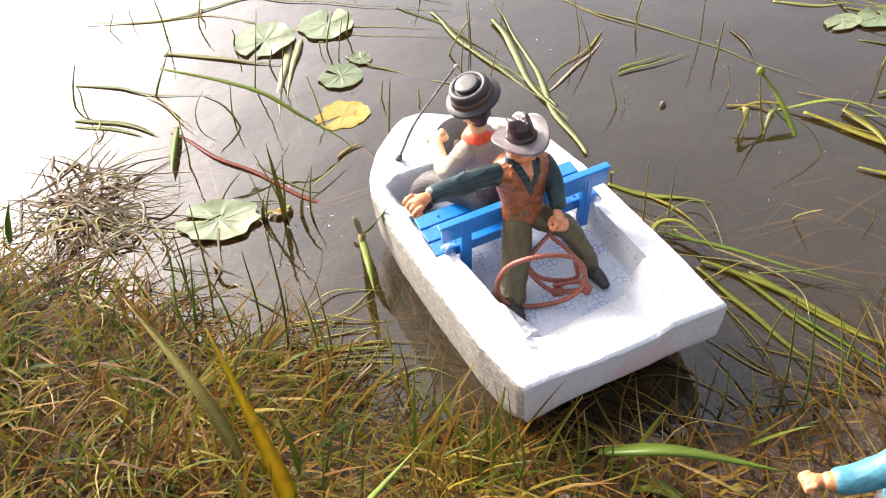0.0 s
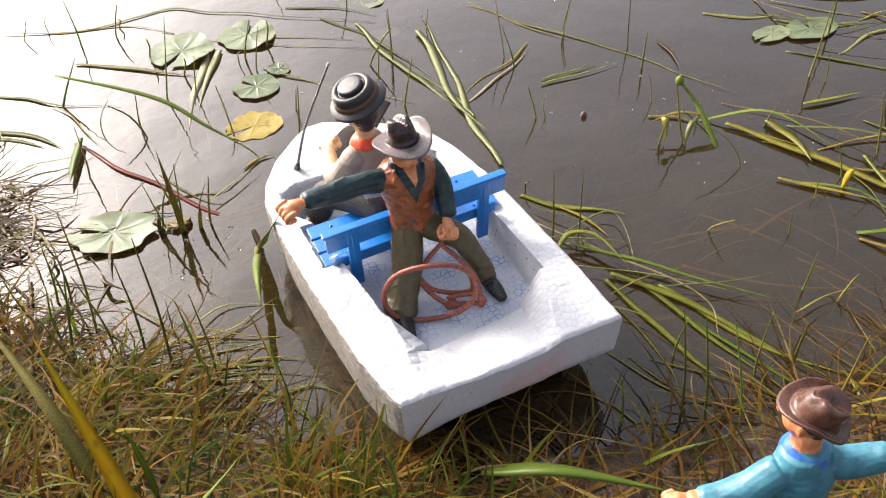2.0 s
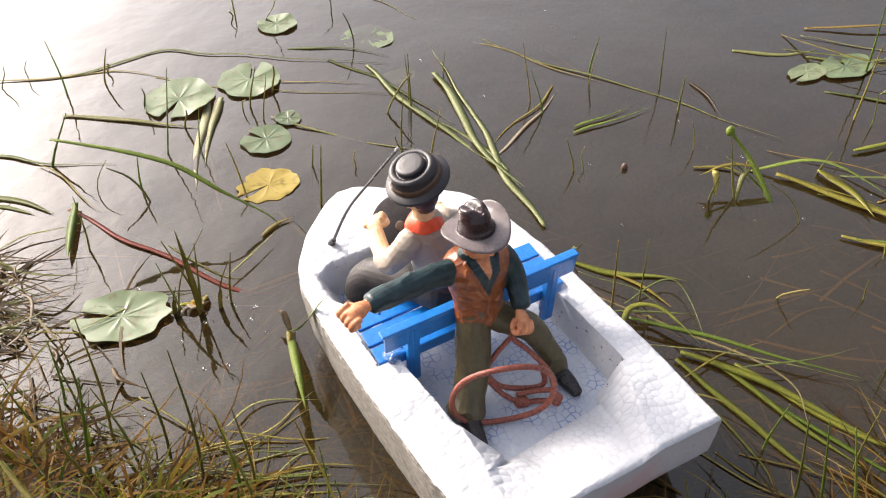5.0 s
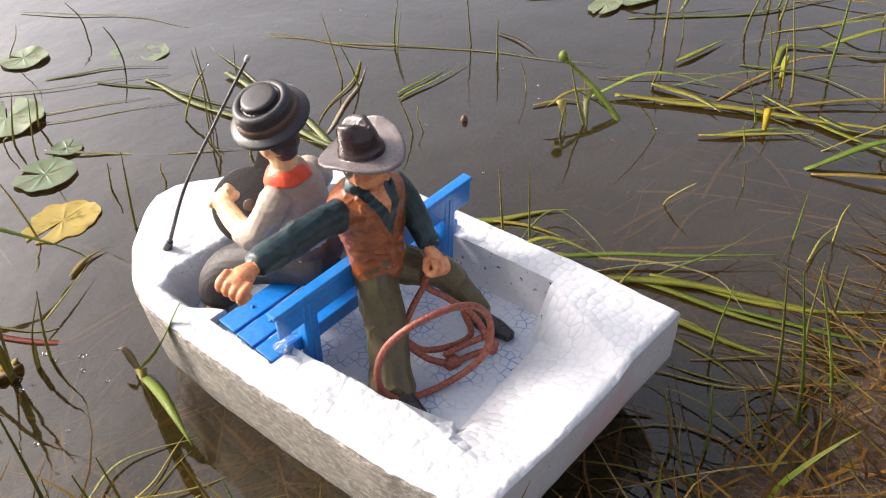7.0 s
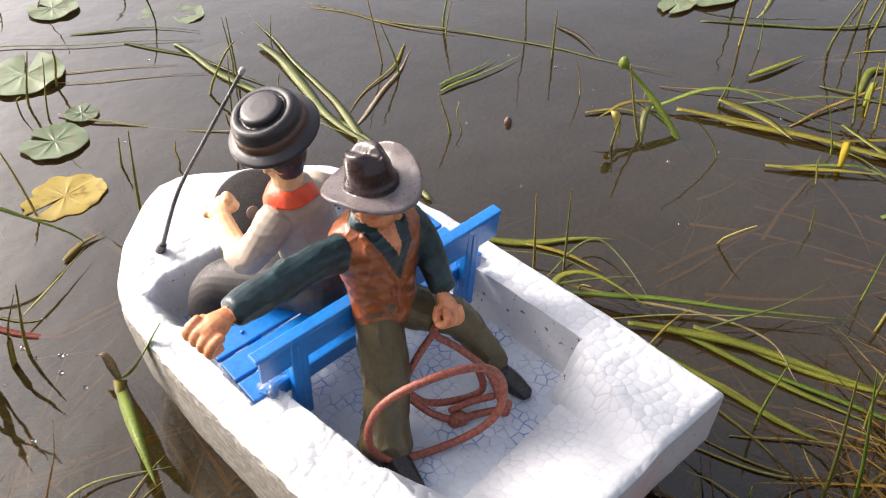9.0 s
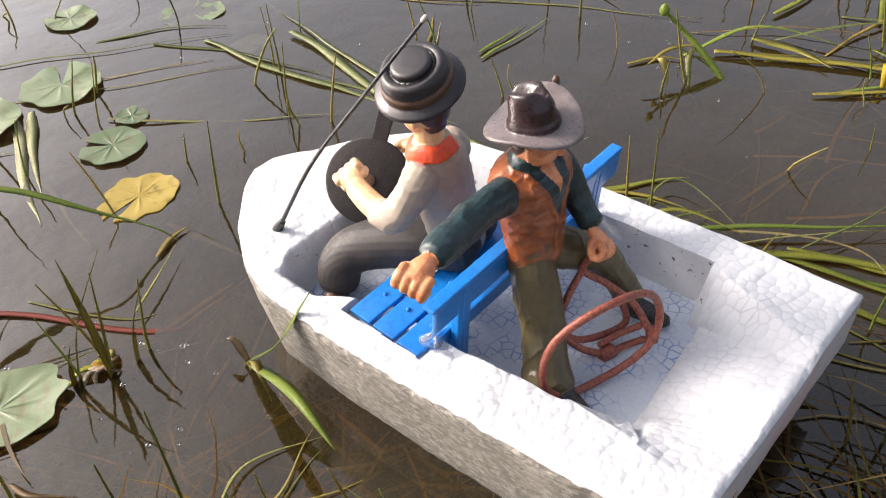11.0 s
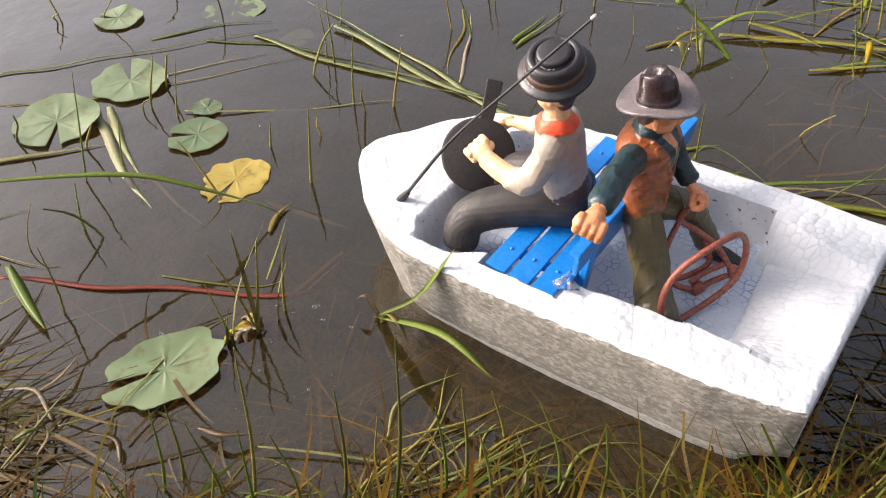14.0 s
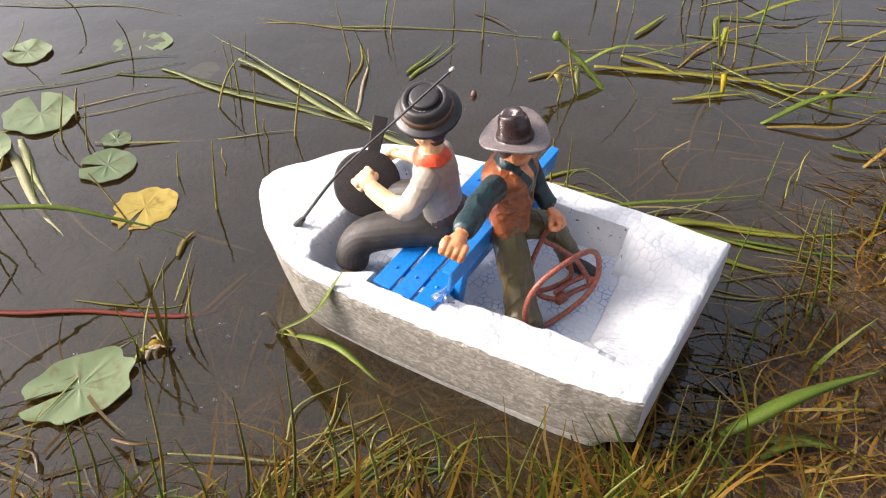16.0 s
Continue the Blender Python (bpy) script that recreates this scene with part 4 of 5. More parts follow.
def build_lasso():
    lasso = empty("lasso")
    n = Vector((0.37, 0.93, 0.04)).normalized()
    u = Vector((1, 0, 0.04))
    u = (u - n * u.dot(n)).normalized()
    v = n.cross(u) * -1
    c = Vector((-0.0120, -0.0605, 0.0500))
    pts = []
    for k in range(19):
        a = radians(-50 + 360 * k / 18)
        r = 0.0217 + 0.0008 * math.sin(2 * a)
        q = c + u * r * math.cos(a) * 1.05 + v * r * math.sin(a) * 0.95 + n * 0.001 * math.sin(3 * a)
        pts.append((*q, 0.00135))
    tube_part("loop", pts, ROPE, lasso, 10, 110)
    tube_part("strand", [(0.0060, -0.0460, 0.0720, 0.0012), (0.0040, -0.0410, 0.0610, 0.0013), (0.0104, -0.0469, 0.0530, 0.0013), (0.0162, -0.0552, 0.0440, 0.0013), (0.0150, -0.0640, 0.0360, 0.0014)], ROPE, lasso, 10, 40)
    tube_part("strand", [(0.0040, -0.0410, 0.0610, 0.0012), (-0.0044, -0.0406, 0.0520, 0.0013), (-0.0098, -0.0422, 0.0440, 0.0013), (-0.0050, -0.0480, 0.0340, 0.0013), (0.0020, -0.0550, 0.0290, 0.0014)], ROPE, lasso, 10, 40)
    tube_part("strand", [(-0.0098, -0.0422, 0.0440, 0.0012), (-0.0040, -0.0460, 0.0360, 0.0013), (0.0070, -0.0500, 0.0320, 0.0013), (0.0150, -0.0540, 0.0350, 0.0013), (0.0150, -0.0505, 0.0450, 0.0013)], ROPE, lasso, 10, 36)
    tube_part("strand", [(0.0020, -0.0560, 0.0300, 0.0014), (0.0080, -0.0580, 0.0305, 0.0013), (0.0130, -0.0630, 0.0335, 0.0013)], ROPE, lasso, 10, 20)
    tube_part("strand", [(0.0020, -0.0520, 0.0325, 0.0012), (0.0090, -0.0550, 0.0340, 0.0012), (0.0140, -0.0600, 0.0375, 0.0013)], ROPE, lasso, 10, 20)
    tube_part("knot", [(0.0010, -0.0545, 0.0295, 0.0026), (0.0040, -0.0555, 0.0300, 0.0028)], ROPE, lasso, 10, 8)
    tube_part("knot", [(0.0140, -0.0655, 0.0340, 0.0022), (0.0155, -0.0645, 0.0365, 0.0026)], ROPE, lasso, 10, 8)
    tagged(lasso, "coiled brick-red plastic lasso hanging from the cowboy figurine", "lasso")


build_lasso()


# ---- plants ----
def leaf_mesh(path, width, fold=0.12, twist=0.0, taper=(0.55, 0.25), thick=0.00025, n=None):
    """A grass or reed leaf along path: pointed, folded along its midrib, with two faces."""
    n = n or max(8, 5 * len(path))
    p = smooth_path(path, n)
    verts, faces = [], []
    for i, q in enumerate(p):
        t = i / (n - 1)
        d = p[min(i + 1, n - 1)] - p[max(i - 1, 0)]
        d /= np.linalg.norm(d) + 1e-12
        s = np.cross(d, (0, 0, 1))
        if np.linalg.norm(s) < 0.2:
            s = np.cross(d, (0.6, -0.8, 0))
        s /= np.linalg.norm(s)
        up = np.cross(s, d)
        a = twist * t
        s, up = s * math.cos(a) + up * math.sin(a), up * math.cos(a) - s * math.sin(a)
        w = width * 0.5 * (taper[0] + (1 - taper[0]) * min(1, t / 0.25)) * max(0.04, 1 - max(0.0, (t - taper[1]) / (1 - taper[1])) ** 1.6)
        for off, lift in ((-1, fold), (0, 0), (1, fold)):
            verts.append(q + s * w * off + up * w * lift)
        verts.append(q - up * (thick + 0.08 * w))
    for i in range(n - 1):
        b = i * 4
        for a_, c_ in ((0, 1), (1, 2), (2, 3), (3, 0)):
            faces.append((b + a_, b + c_, b + c_ + 4, b + a_ + 4))
    faces.append((0, 3, 2, 1))
    e = (n - 1) * 4
    faces.append((e, e + 1, e + 2, e + 3))
    return verts, faces


def reed(path, width=0.006, material=None, name="reed_leaf", label="pale green reed leaf lying on the water", group="floating reed leaves", **kw):
    if max(q[2] for q in path) < 0.009:
        width *= 0.8
        fine = smooth_path(path, 6 * len(path))
        sway = Vector((fine[0][0] * 9, fine[0][1] * 9, 0))
        path = [(x + 0.0042 * noise.noise(Vector((x * 22, y * 22, 7)) + sway), y + 0.0042 * noise.noise(Vector((x * 22, y * 22, 3)) + sway),
                 z + 0.0015 * noise.noise(Vector((x * 16, y * 16, 1)) + sway) + 0.0002) for x, y, z in fine]
        kw.setdefault("fold", 0.05)
        kw.setdefault("twist", 0.4 * noise.noise(sway + Vector((0.3, 0.7, 0.1))))
        kw["n"] = 9 * len(path) // 5
    v, f = leaf_mesh(path, width, **kw)
    ob = mesh_object(name, v, f, [material or REED])
    return tagged(ob, label, "leaf", group)


def flat(*pts, z=0.0005):
    return [(x, y, z) if len(q) == 0 else (x, y, q[0]) for x, y, *q in pts]


# leaves and stalks afloat beside and beyond the boat
reed(flat((0.015, 0.374), (0.053, 0.348), (0.081, 0.332), (0.109, 0.304), z=0.0005), 0.0041, REED, label="long dull green reed leaf lying on the water")
reed(flat((-0.015, 0.335), (0.022, 0.308), (0.078, 0.274), z=0.0004), 0.0021, STEM, label="thin brown reed stalk lying on the water")
reed(flat((0.089, 0.3), (0.09, 0.243), (0.099, 0.19), (0.107, 0.148), (0.109, 0.109), z=0.0008), 0.0070, REED_PALE, label="pale green reed leaf reaching towards the bow")
reed(flat((0.127, 0.261), (0.122, 0.223), (0.112, 0.18), (0.106, 0.143), (0.108, 0.108), z=0.0016), 0.0088, REED_PALE, label="broad pale reed leaf with a bleached tip by the bow")
reed(flat((-0.005, 0.268), (0.013, 0.241), (0.05, 0.198), (0.08, 0.165), z=0.0006), 0.0031, REED, label="olive reed leaf trailing from a lily pad")
reed([(-0.150, 0.215, 0.064), (-0.112, 0.201, 0.050), (-0.088, 0.187, 0.040), (-0.070, 0.166, 0.029), (-0.048, 0.157, 0.009), (-0.041, 0.150, 0.000)], 0.0046, REED_GREEN, label="long fresh green reed leaf arching over the water")
reed(flat((-0.038, 0.165), (-0.033, 0.138), (-0.028, 0.114), z=-0.0006), 0.0060, REED_GOLD, label="olive-brown leaf stub lying awash at the bow")
reed(flat((-0.036, 0.315), (-0.058, 0.263), (-0.08, 0.211), z=0.0006), 0.0090, REED_PALE, label="broad pale leaf folded over the water")
reed(flat((-0.058, 0.258), (-0.062, 0.22), (-0.07, 0.18), z=-0.0012), 0.0050, REED, label="broad pale leaf trailing under the surface")
reed(flat((0.186, 0.295), (0.214, 0.224), (0.26, 0.156), (0.278, 0.107), (0.298, 0.063), z=0.0005), 0.0028, REED, label="long thin reed stalk lying on the water")
reed(flat((0.089, 0.478), (0.118, 0.433), (0.142, 0.396), (0.156, 0.348), z=0.0004), 0.0031, REED, label="pale thin reed stalk lying on the water")
reed(flat((0.198, 0.202), (0.178, 0.189), (0.142, 0.171), (0.116, 0.154), z=0.0008), 0.0025, REED_GOLD, label="wet bent straw-coloured stalk on the water")
reed(flat((0.181, 0.15), (0.197, 0.15), (0.228, 0.15), z=0.001), 0.0039, REED_GREEN, label="short green reed leaf lying on the water")
reed(flat((0.223, 0.253), (0.231, 0.204), (0.241, 0.178), z=-0.001), 0.0051, DEAD, label="brown rotting leaf awash")
reed(flat((0.265, 0.039), (0.286, -0.007), (0.31, -0.064), (0.33, -0.112), (0.351, -0.163), z=0.0022), 0.0088, REED_SUN, label="long golden-green reed leaf across the stand")
reed(flat((0.292, 0.027), (0.293, 0.0), (0.284, -0.025), z=0.0028), 0.0099, REED_SUN, label="broad golden leaf tip among the reeds")
reed(flat((0.253, -0.027), (0.276, -0.053), (0.296, -0.076), z=0.0012), 0.0051, REED_SUN, label="golden reed leaf in the stand")
reed(flat((0.322, -0.034), (0.309, -0.085), (0.304, -0.126), (0.313, -0.169), z=0.0018), 0.0059, REED_SUN, label="green reed leaf crossing the stand")
reed(flat((0.259, -0.08), (0.266, -0.132), (0.278, -0.177), z=-0.003), 0.0033, SUNK, label="brown drowned leaf just under the surface")
reed(flat((0.258, -0.136), (0.261, -0.154), (0.268, -0.17), z=0.0025), 0.0063, REED_GREEN, label="short bright green leaf among the reeds")
reed(flat((0.121, -0.078), (0.151, -0.088), (0.186, -0.098), z=0.0075), 0.0018, REED, label="thin straw lying across the leaves")
reed(flat((0.126, -0.071), (0.142, -0.112), (0.157, -0.142), (0.175, -0.167), z=0.0012), 0.0051, REED_SUN, label="long reed leaf beside the stern")
reed(flat((0.125, -0.097), (0.144, -0.145), (0.163, -0.194), z=0.0012), 0.0035, REED_GREEN, label="long green reed leaf beside the stern")
reed(flat((0.145, -0.037), (0.191, -0.046), (0.224, -0.053), z=-0.003), 0.0046, SUNK, label="olive leaf drowned under the surface")
reed(flat((0.223, 0.072), (0.239, 0.061), (0.246, 0.044), z=0.0016), 0.0043, REED_GOLD, label="curled brown-gold weed leaf on the water")
reed(flat((0.265, 0.039), (0.282, 0.015), (0.299, -0.015), z=0.001), 0.0038, REED_SUN, label="reed leaf tip reaching out of the stand")
reed(flat((0.275, 0.01), (0.295, -0.017), (0.3, -0.057), (0.286, -0.09), z=0.001), 0.0033, REED_SUN, label="thin reed leaf bent over the water")
reed(flat((0.259, -0.033), (0.282, -0.052), (0.292, -0.068), (0.286, -0.112), z=0.0012), 0.0038, REED_GREEN, label="bent green reed leaf in the stand")
reed(flat((0.254, -0.074), (0.263, -0.101), (0.266, -0.124), z=-0.002), 0.0030, SUNK, label="orange-brown drowned reed leaf")
reed(flat((0.358, -0.022), (0.395, -0.015), (0.409, -0.036), (0.42, -0.057), z=0.0015), 0.0065, REED_SUN, label="golden leaf at the edge of the stand")
reed(flat((0.378, 0.016), (0.401, -0.001), (0.417, -0.025), z=-0.0006), 0.0055, DEAD, label="brown rotting leaf in the stand")
reed(flat((0.114, 0.015), (0.123, -0.007), (0.127, -0.022), z=0.0005), 0.0033, REED_SUN, label="narrow leaf along the boat's side")
reed(flat((0.317, -0.071), (0.312, -0.088), (0.313, -0.1), z=0.003), 0.0057, REED_SUN, label="broad green leaf in the stand")
reed(flat((-0.21, 0.33), (-0.179, 0.31), (-0.161, 0.293), (-0.117, 0.264), z=0.0005), 0.0042, REED, label="pale reed leaf on the bright water")
reed(flat((-0.215, 0.283), (-0.179, 0.256), (-0.16, 0.233), z=0.0005), 0.0072, REED, label="broad pale leaf mat on the bright water")
reed(flat((-0.216, 0.274), (-0.188, 0.253), (-0.171, 0.238), z=0.0004), 0.0054, REED, label="broad pale leaf on the bright water")
reed(flat((-0.13, 0.399), (-0.102, 0.395), (-0.052, 0.402), (-0.018, 0.378), (0.043, 0.334), (0.104, 0.293), z=0.0006), 0.0036, REED, label="long olive reed leaf curving over the water")
reed(flat((-0.186, 0.425), (-0.13, 0.398), (-0.085, 0.385), (-0.054, 0.357), z=0.0005), 0.0032, STEM, label="brown stalk lying on the water")
reed(flat((-0.061, 0.365), (-0.024, 0.326), (0.027, 0.29), (0.086, 0.253), z=0.0005), 0.0020, STEM, label="thin straight stalk lying on the water")
reed(flat((-0.136, 0.342), (-0.108, 0.323), (-0.078, 0.298), (-0.052, 0.277), z=0.0008), 0.0062, REED, label="broad green reed leaf below the lily pads")
reed(flat((-0.027, 0.309), (-0.043, 0.282), (-0.063, 0.236), z=0.0010), 0.0080, REED_PALE, label="pale leaf bent down onto the water")
reed(flat((-0.162, 0.289), (-0.148, 0.25), (-0.137, 0.216), z=0.0015), 0.0018, STEM, label="thin bent stalk on the water")
reed(flat((-0.2, 0.21), (-0.181, 0.216), (-0.162, 0.213), (-0.147, 0.211), z=0.004), 0.0021, STEM, label="brown stalk lying on the litter")
reed(flat((0.064, 0.322), (0.082, 0.29), (0.095, 0.252), (0.108, 0.194), z=0.0005), 0.0043, REED, label="dull reed leaf lying on the water")
reed(flat((0.178, 0.29), (0.197, 0.264), (0.213, 0.217), (0.231, 0.187), z=0.0006), 0.0035, REED, label="pale reed stalk lying on the water")
reed(flat((0.11, 0.147), (0.136, 0.159), (0.17, 0.174), (0.196, 0.195), z=0.0008), 0.0036, DEAD, label="wet brown stalk lying on the water")
reed(flat((0.177, 0.144), (0.197, 0.144), (0.242, 0.141), z=0.001), 0.0036, REED_GREEN, label="short green reed leaf lying on the water")
reed(flat((0.292, 0.156), (0.291, 0.137), (0.28, 0.107), z=0.001), 0.0033, DEAD, label="pinkish withered stalk on the water")
reed(flat((0.354, 0.175), (0.384, 0.153), (0.413, 0.144), z=0.0005), 0.0073, REED, label="broad leaf far out on the water")
reed(flat((0.397, 0.141), (0.422, 0.116), (0.472, 0.098), z=0.0005), 0.0064, REED, label="broad leaf far out on the water")
reed(flat((0.331, 0.031), (0.354, 0.026), (0.38, 0.019), z=0.002), 0.0060, REED_SUN, label="golden weed leaf on the water")
reed(flat((0.102, 0.069), (0.106, 0.106), (0.11, 0.136), (0.122, 0.191), (0.133, 0.242), (0.147, 0.31), z=0.0008), 0.0074, REED_PALE, label="long pale reed leaf beside the bow")
reed(flat((0.11, 0.128), (0.108, 0.161), (0.104, 0.186), (0.095, 0.211), z=0.0006), 0.0052, REED_PALE, label="pale reed leaf beside the bow")
reed(flat((-0.111, 0.17), (-0.1, 0.15), (-0.086, 0.125), (-0.077, 0.118), z=0.0004), 0.0019, STEM, label="thin stem under the red leaf")
reed(flat((-0.055, 0.147), (-0.045, 0.152), (-0.033, 0.153), z=0.0012), 0.0047, REED_GOLD, label="wet olive leaf at the meeting of stalks")
reed(flat((-0.083, 0.119), (-0.068, 0.129), (-0.043, 0.145), z=0.005), 0.0019, STEM, label="dark stalk leaning over the water")
reed(flat((0.095, -0.02), (0.119, -0.044), (0.146, -0.078), (0.178, -0.114), z=0.005), 0.0045, REED_GREEN, label="green reed leaf lifted off the water beside the boat")
reed(flat((0.107, -0.053), (0.129, -0.086), (0.149, -0.124), (0.17, -0.168), z=0.0012), 0.0065, REED_SUN, label="long broad reed leaf slanting from the stern")
reed(flat((0.102, -0.055), (0.106, -0.097), (0.11, -0.126), (0.113, -0.14), z=0.0006), 0.0055, REED_SUN, label="broad reed leaf beside the stern")
reed(flat((0.117, -0.066), (0.126, -0.11), (0.137, -0.149), z=0.001), 0.0047, REED_SUN, label="reed leaf between two broader ones")
reed(flat((0.096, -0.073), (0.097, -0.119), (0.091, -0.137), z=0.0006), 0.0022, STEM, label="dark stalk beside the stern")
reed(flat((0.086, -0.025), (0.101, -0.017), (0.114, -0.027), (0.115, -0.056), z=0.009), 0.0040, REED_SUN, label="golden reed leaf bent into an arch beside the boat")
reed(flat((0.097, 0.037), (0.115, 0.017), (0.128, 0.005), (0.147, -0.011), z=0.0006), 0.0066, REED_SUN, label="broad blunt reed leaf afloat beside the boat")
reed(flat((0.137, -0.043), (0.175, -0.049), (0.211, -0.05), z=-0.002), 0.0032, SUNK, label="olive leaf drowned under the surface")
reed(flat((0.097, -0.066), (0.125, -0.065), (0.149, -0.067), z=0.003), 0.0017, REED_GOLD, label="thin straw among the leaves")
reed(flat((-0.155, 0.232), (-0.139, 0.203), (-0.090, 0.120), (-0.060, 0.098, -0.005), z=0.0001), 0.0038, RED_LEAF, label="narrow red leaf lying on the water", group="red leaves", taper=(0.6, 0.8))

# blades along the near shore and strands under the surface
reed(flat((-0.15, 0.231), (-0.159, 0.2), (-0.164, 0.181), z=0.004), 0.0072, REED_GREEN, label="broad green blade at the near shore")
reed(flat((-0.22, 0.13), (-0.198, 0.136), (-0.169, 0.145), z=0.006), 0.0021, STEM, label="long dry stick lying at the near shore")
reed(flat((-0.041, 0.108), (-0.072, 0.107), (-0.097, 0.109), z=-0.003), 0.0046, SUNK, label="golden leaf drowned beside the bow")
reed(flat((-0.07, 0.076), (-0.09, 0.065), (-0.109, 0.055), z=-0.004), 0.0035, SUNK, label="golden leaf drowned beside the bow")
reed(flat((-0.066, 0.033), (-0.086, 0.036), (-0.117, 0.04), (-0.148, 0.043), z=-0.002), 0.0019, SUNK, label="golden-brown strand drowned beside the boat")
reed(flat((-0.071, 0.033), (-0.1, 0.039), (-0.135, 0.051), z=-0.002), 0.0014, SUNK, label="golden-brown strand drowned beside the boat")
reed(flat((-0.047, 0.104), (-0.077, 0.104), (-0.103, 0.109), z=-0.003), 0.0024, SUNK, label="pale brown strand drowned beside the bow")
reed(flat((-0.072, 0.04), (-0.098, 0.041), (-0.127, 0.05), z=-0.002), 0.0014, SUNK, label="pale brown strand drowned beside the boat")
reed(flat((-0.163, -0.003), (-0.124, -0.014), (-0.096, -0.019), (-0.067, -0.035), z=0.0015), 0.0030, REED_GOLD, label="straw-coloured blades washed along the shore")
reed(flat((-0.15, -0.019), (-0.116, -0.022), (-0.092, -0.032), (-0.063, -0.047), z=0.001), 0.0020, REED, label="straw-coloured blades washed along the shore")
reed(flat((-0.098, -0.033), (-0.125, -0.046), (-0.147, -0.049), z=0.003), 0.0020, DEAD, label="pale dead stalk at the shore")
reed(flat((-0.102, -0.048), (-0.086, -0.046), (-0.074, -0.05), (-0.064, -0.064), z=0.0006), 0.0022, REED, label="thin blade curved on the water")
reed(flat((-0.139, -0.057), (-0.116, -0.064), (-0.071, -0.077), z=0.002), 0.0016, STEM, label="thin dry stalk over the shallow water")
reed(flat((-0.121, -0.047), (-0.127, -0.068), (-0.134, -0.081), z=0.003), 0.0028, REED, label="pale bent blade at the shore")
reed(flat((0.071, -0.102), (0.085, -0.129), (0.096, -0.153), z=-0.0005), 0.0025, SUNK, label="brown strand sunk beside the stern")
reed(flat((0.073, -0.098), (0.088, -0.135), (0.116, -0.158), z=0.0008), 0.0016, REED_GOLD, label="thin strand beside the stern")
reed(flat((0.178, -0.124), (0.199, -0.122), (0.224, -0.125), z=0.004), 0.0018, STEM, label="dark twig lying over the leaves")
reed(flat((0.167, -0.185), (0.175, -0.168), (0.173, -0.163), z=0.001), 0.0039, REED_SUN, label="bent green blade beside the leaves")
reed(flat((0.157, -0.064), (0.198, -0.063), (0.218, -0.071), z=-0.003), 0.0029, SUNK, label="olive leaf drowned beside the boat")
reed(flat((0.091, -0.112), (0.103, -0.128), (0.119, -0.15), (0.136, -0.172), z=0.0008), 0.0015, REED_GOLD, label="thin golden strand beside the stern")
reed(flat((0.082, -0.106), (0.087, -0.127), (0.098, -0.15), z=0.0008), 0.0015, REED_GOLD, label="thin golden strand beside the stern")
reed(flat((0.062, -0.169), (0.086, -0.172), (0.119, -0.177), z=0.006), 0.0024, REED, label="green-gold blade over the shallows")
reed(flat((0.075, -0.127), (0.087, -0.142), (0.095, -0.164), z=-0.001), 0.0017, SUNK, label="brown strand sunk beside the stern")

# leaf sprig caught against the boat's side
reed([(-0.0690, 0.0655, 0.001), (-0.0690, 0.0400, 0.029), (-0.0590, 0.0280, 0.0555)], 0.0060, REED_GREEN, label="small green leaf sprig caught against the boat side", group="leaf sprig", taper=(0.5, 0.4))
reed([(-0.0690, 0.0655, 0.001), (-0.0800, 0.0204, 0.0284), (-0.0868, -0.0096, 0.0276)], 0.0047, REED_GREEN, label="pointed green leaf with a drop at its tip beside the boat", group="leaf sprig", taper=(0.45, 0.45))
reed([(-0.0690, 0.062, -0.002), (-0.0710, 0.056, 0.010), (-0.0750, 0.046, 0.012), (-0.0770, 0.040, 0.004)], 0.0050, REED_GOLD, label="curled withered leaf beside the boat", group="leaf sprig", twist=0.8)
reed([(-0.0690, 0.064, 0.002), (-0.0700, 0.070, 0.012), (-0.0725, 0.074, 0.010)], 0.0042, DEAD, label="curled withered leaf beside the boat", group="leaf sprig", twist=-0.6)


def pad(x, y, r, notch, material=None, rag=0.12, z=0.0016, curl=0.0022, squash=1.0, label="round green lily pad floating on the water", turn=0):
    seg, rings = 72, 6
    verts, faces = [(0, 0, z)], []
    for k in range(1, rings + 1):
        for s in range(seg):
            a = notch + radians(9) + (2 * math.pi - radians(18)) * s / (seg - 1)
            rr = r * k / rings * (1 + rag * noise.noise(Vector((math.cos(a) * 2.2 + x * 50, math.sin(a) * 2.2, 1.0))) * (k / rings))
            verts.append((rr * math.cos(a), squash * rr * math.sin(a), z + 0.0004 * max(0.0, math.cos(8 * (a - notch))) ** 4 * (1 - (k / rings) ** 3) + 0.0007 * noise.noise(Vector((rr * math.cos(a) * 90 + x * 70, rr * math.sin(a) * 90, 2))) + curl * (k / rings) ** 3 * (0.15 + max(-0.1, 0.9 * noise.noise(Vector((math.cos(a) * 0.9, math.sin(a) * 0.9 + y * 40, 0)))))))
    for s in range(seg - 1):
        faces.append((0, 1 + s, 2 + s))
        for k in range(rings - 1):
            a = 1 + k * seg + s
            faces.append((a, a + seg, a + seg + 1, a + 1))
    n = len(verts)
    verts += [(vx, vy, vz - 0.0006) for vx, vy, vz in verts]
    faces += [tuple(n + q for q in reversed(fc)) for fc in list(faces)]
    ob = mesh_object("lily_pad", verts, faces, [material or PAD])
    ob.location = (x, y, 0)
    ob.rotation_euler[2] = radians(turn)
    return tagged(ob, label, "lily pad", "lily pads")


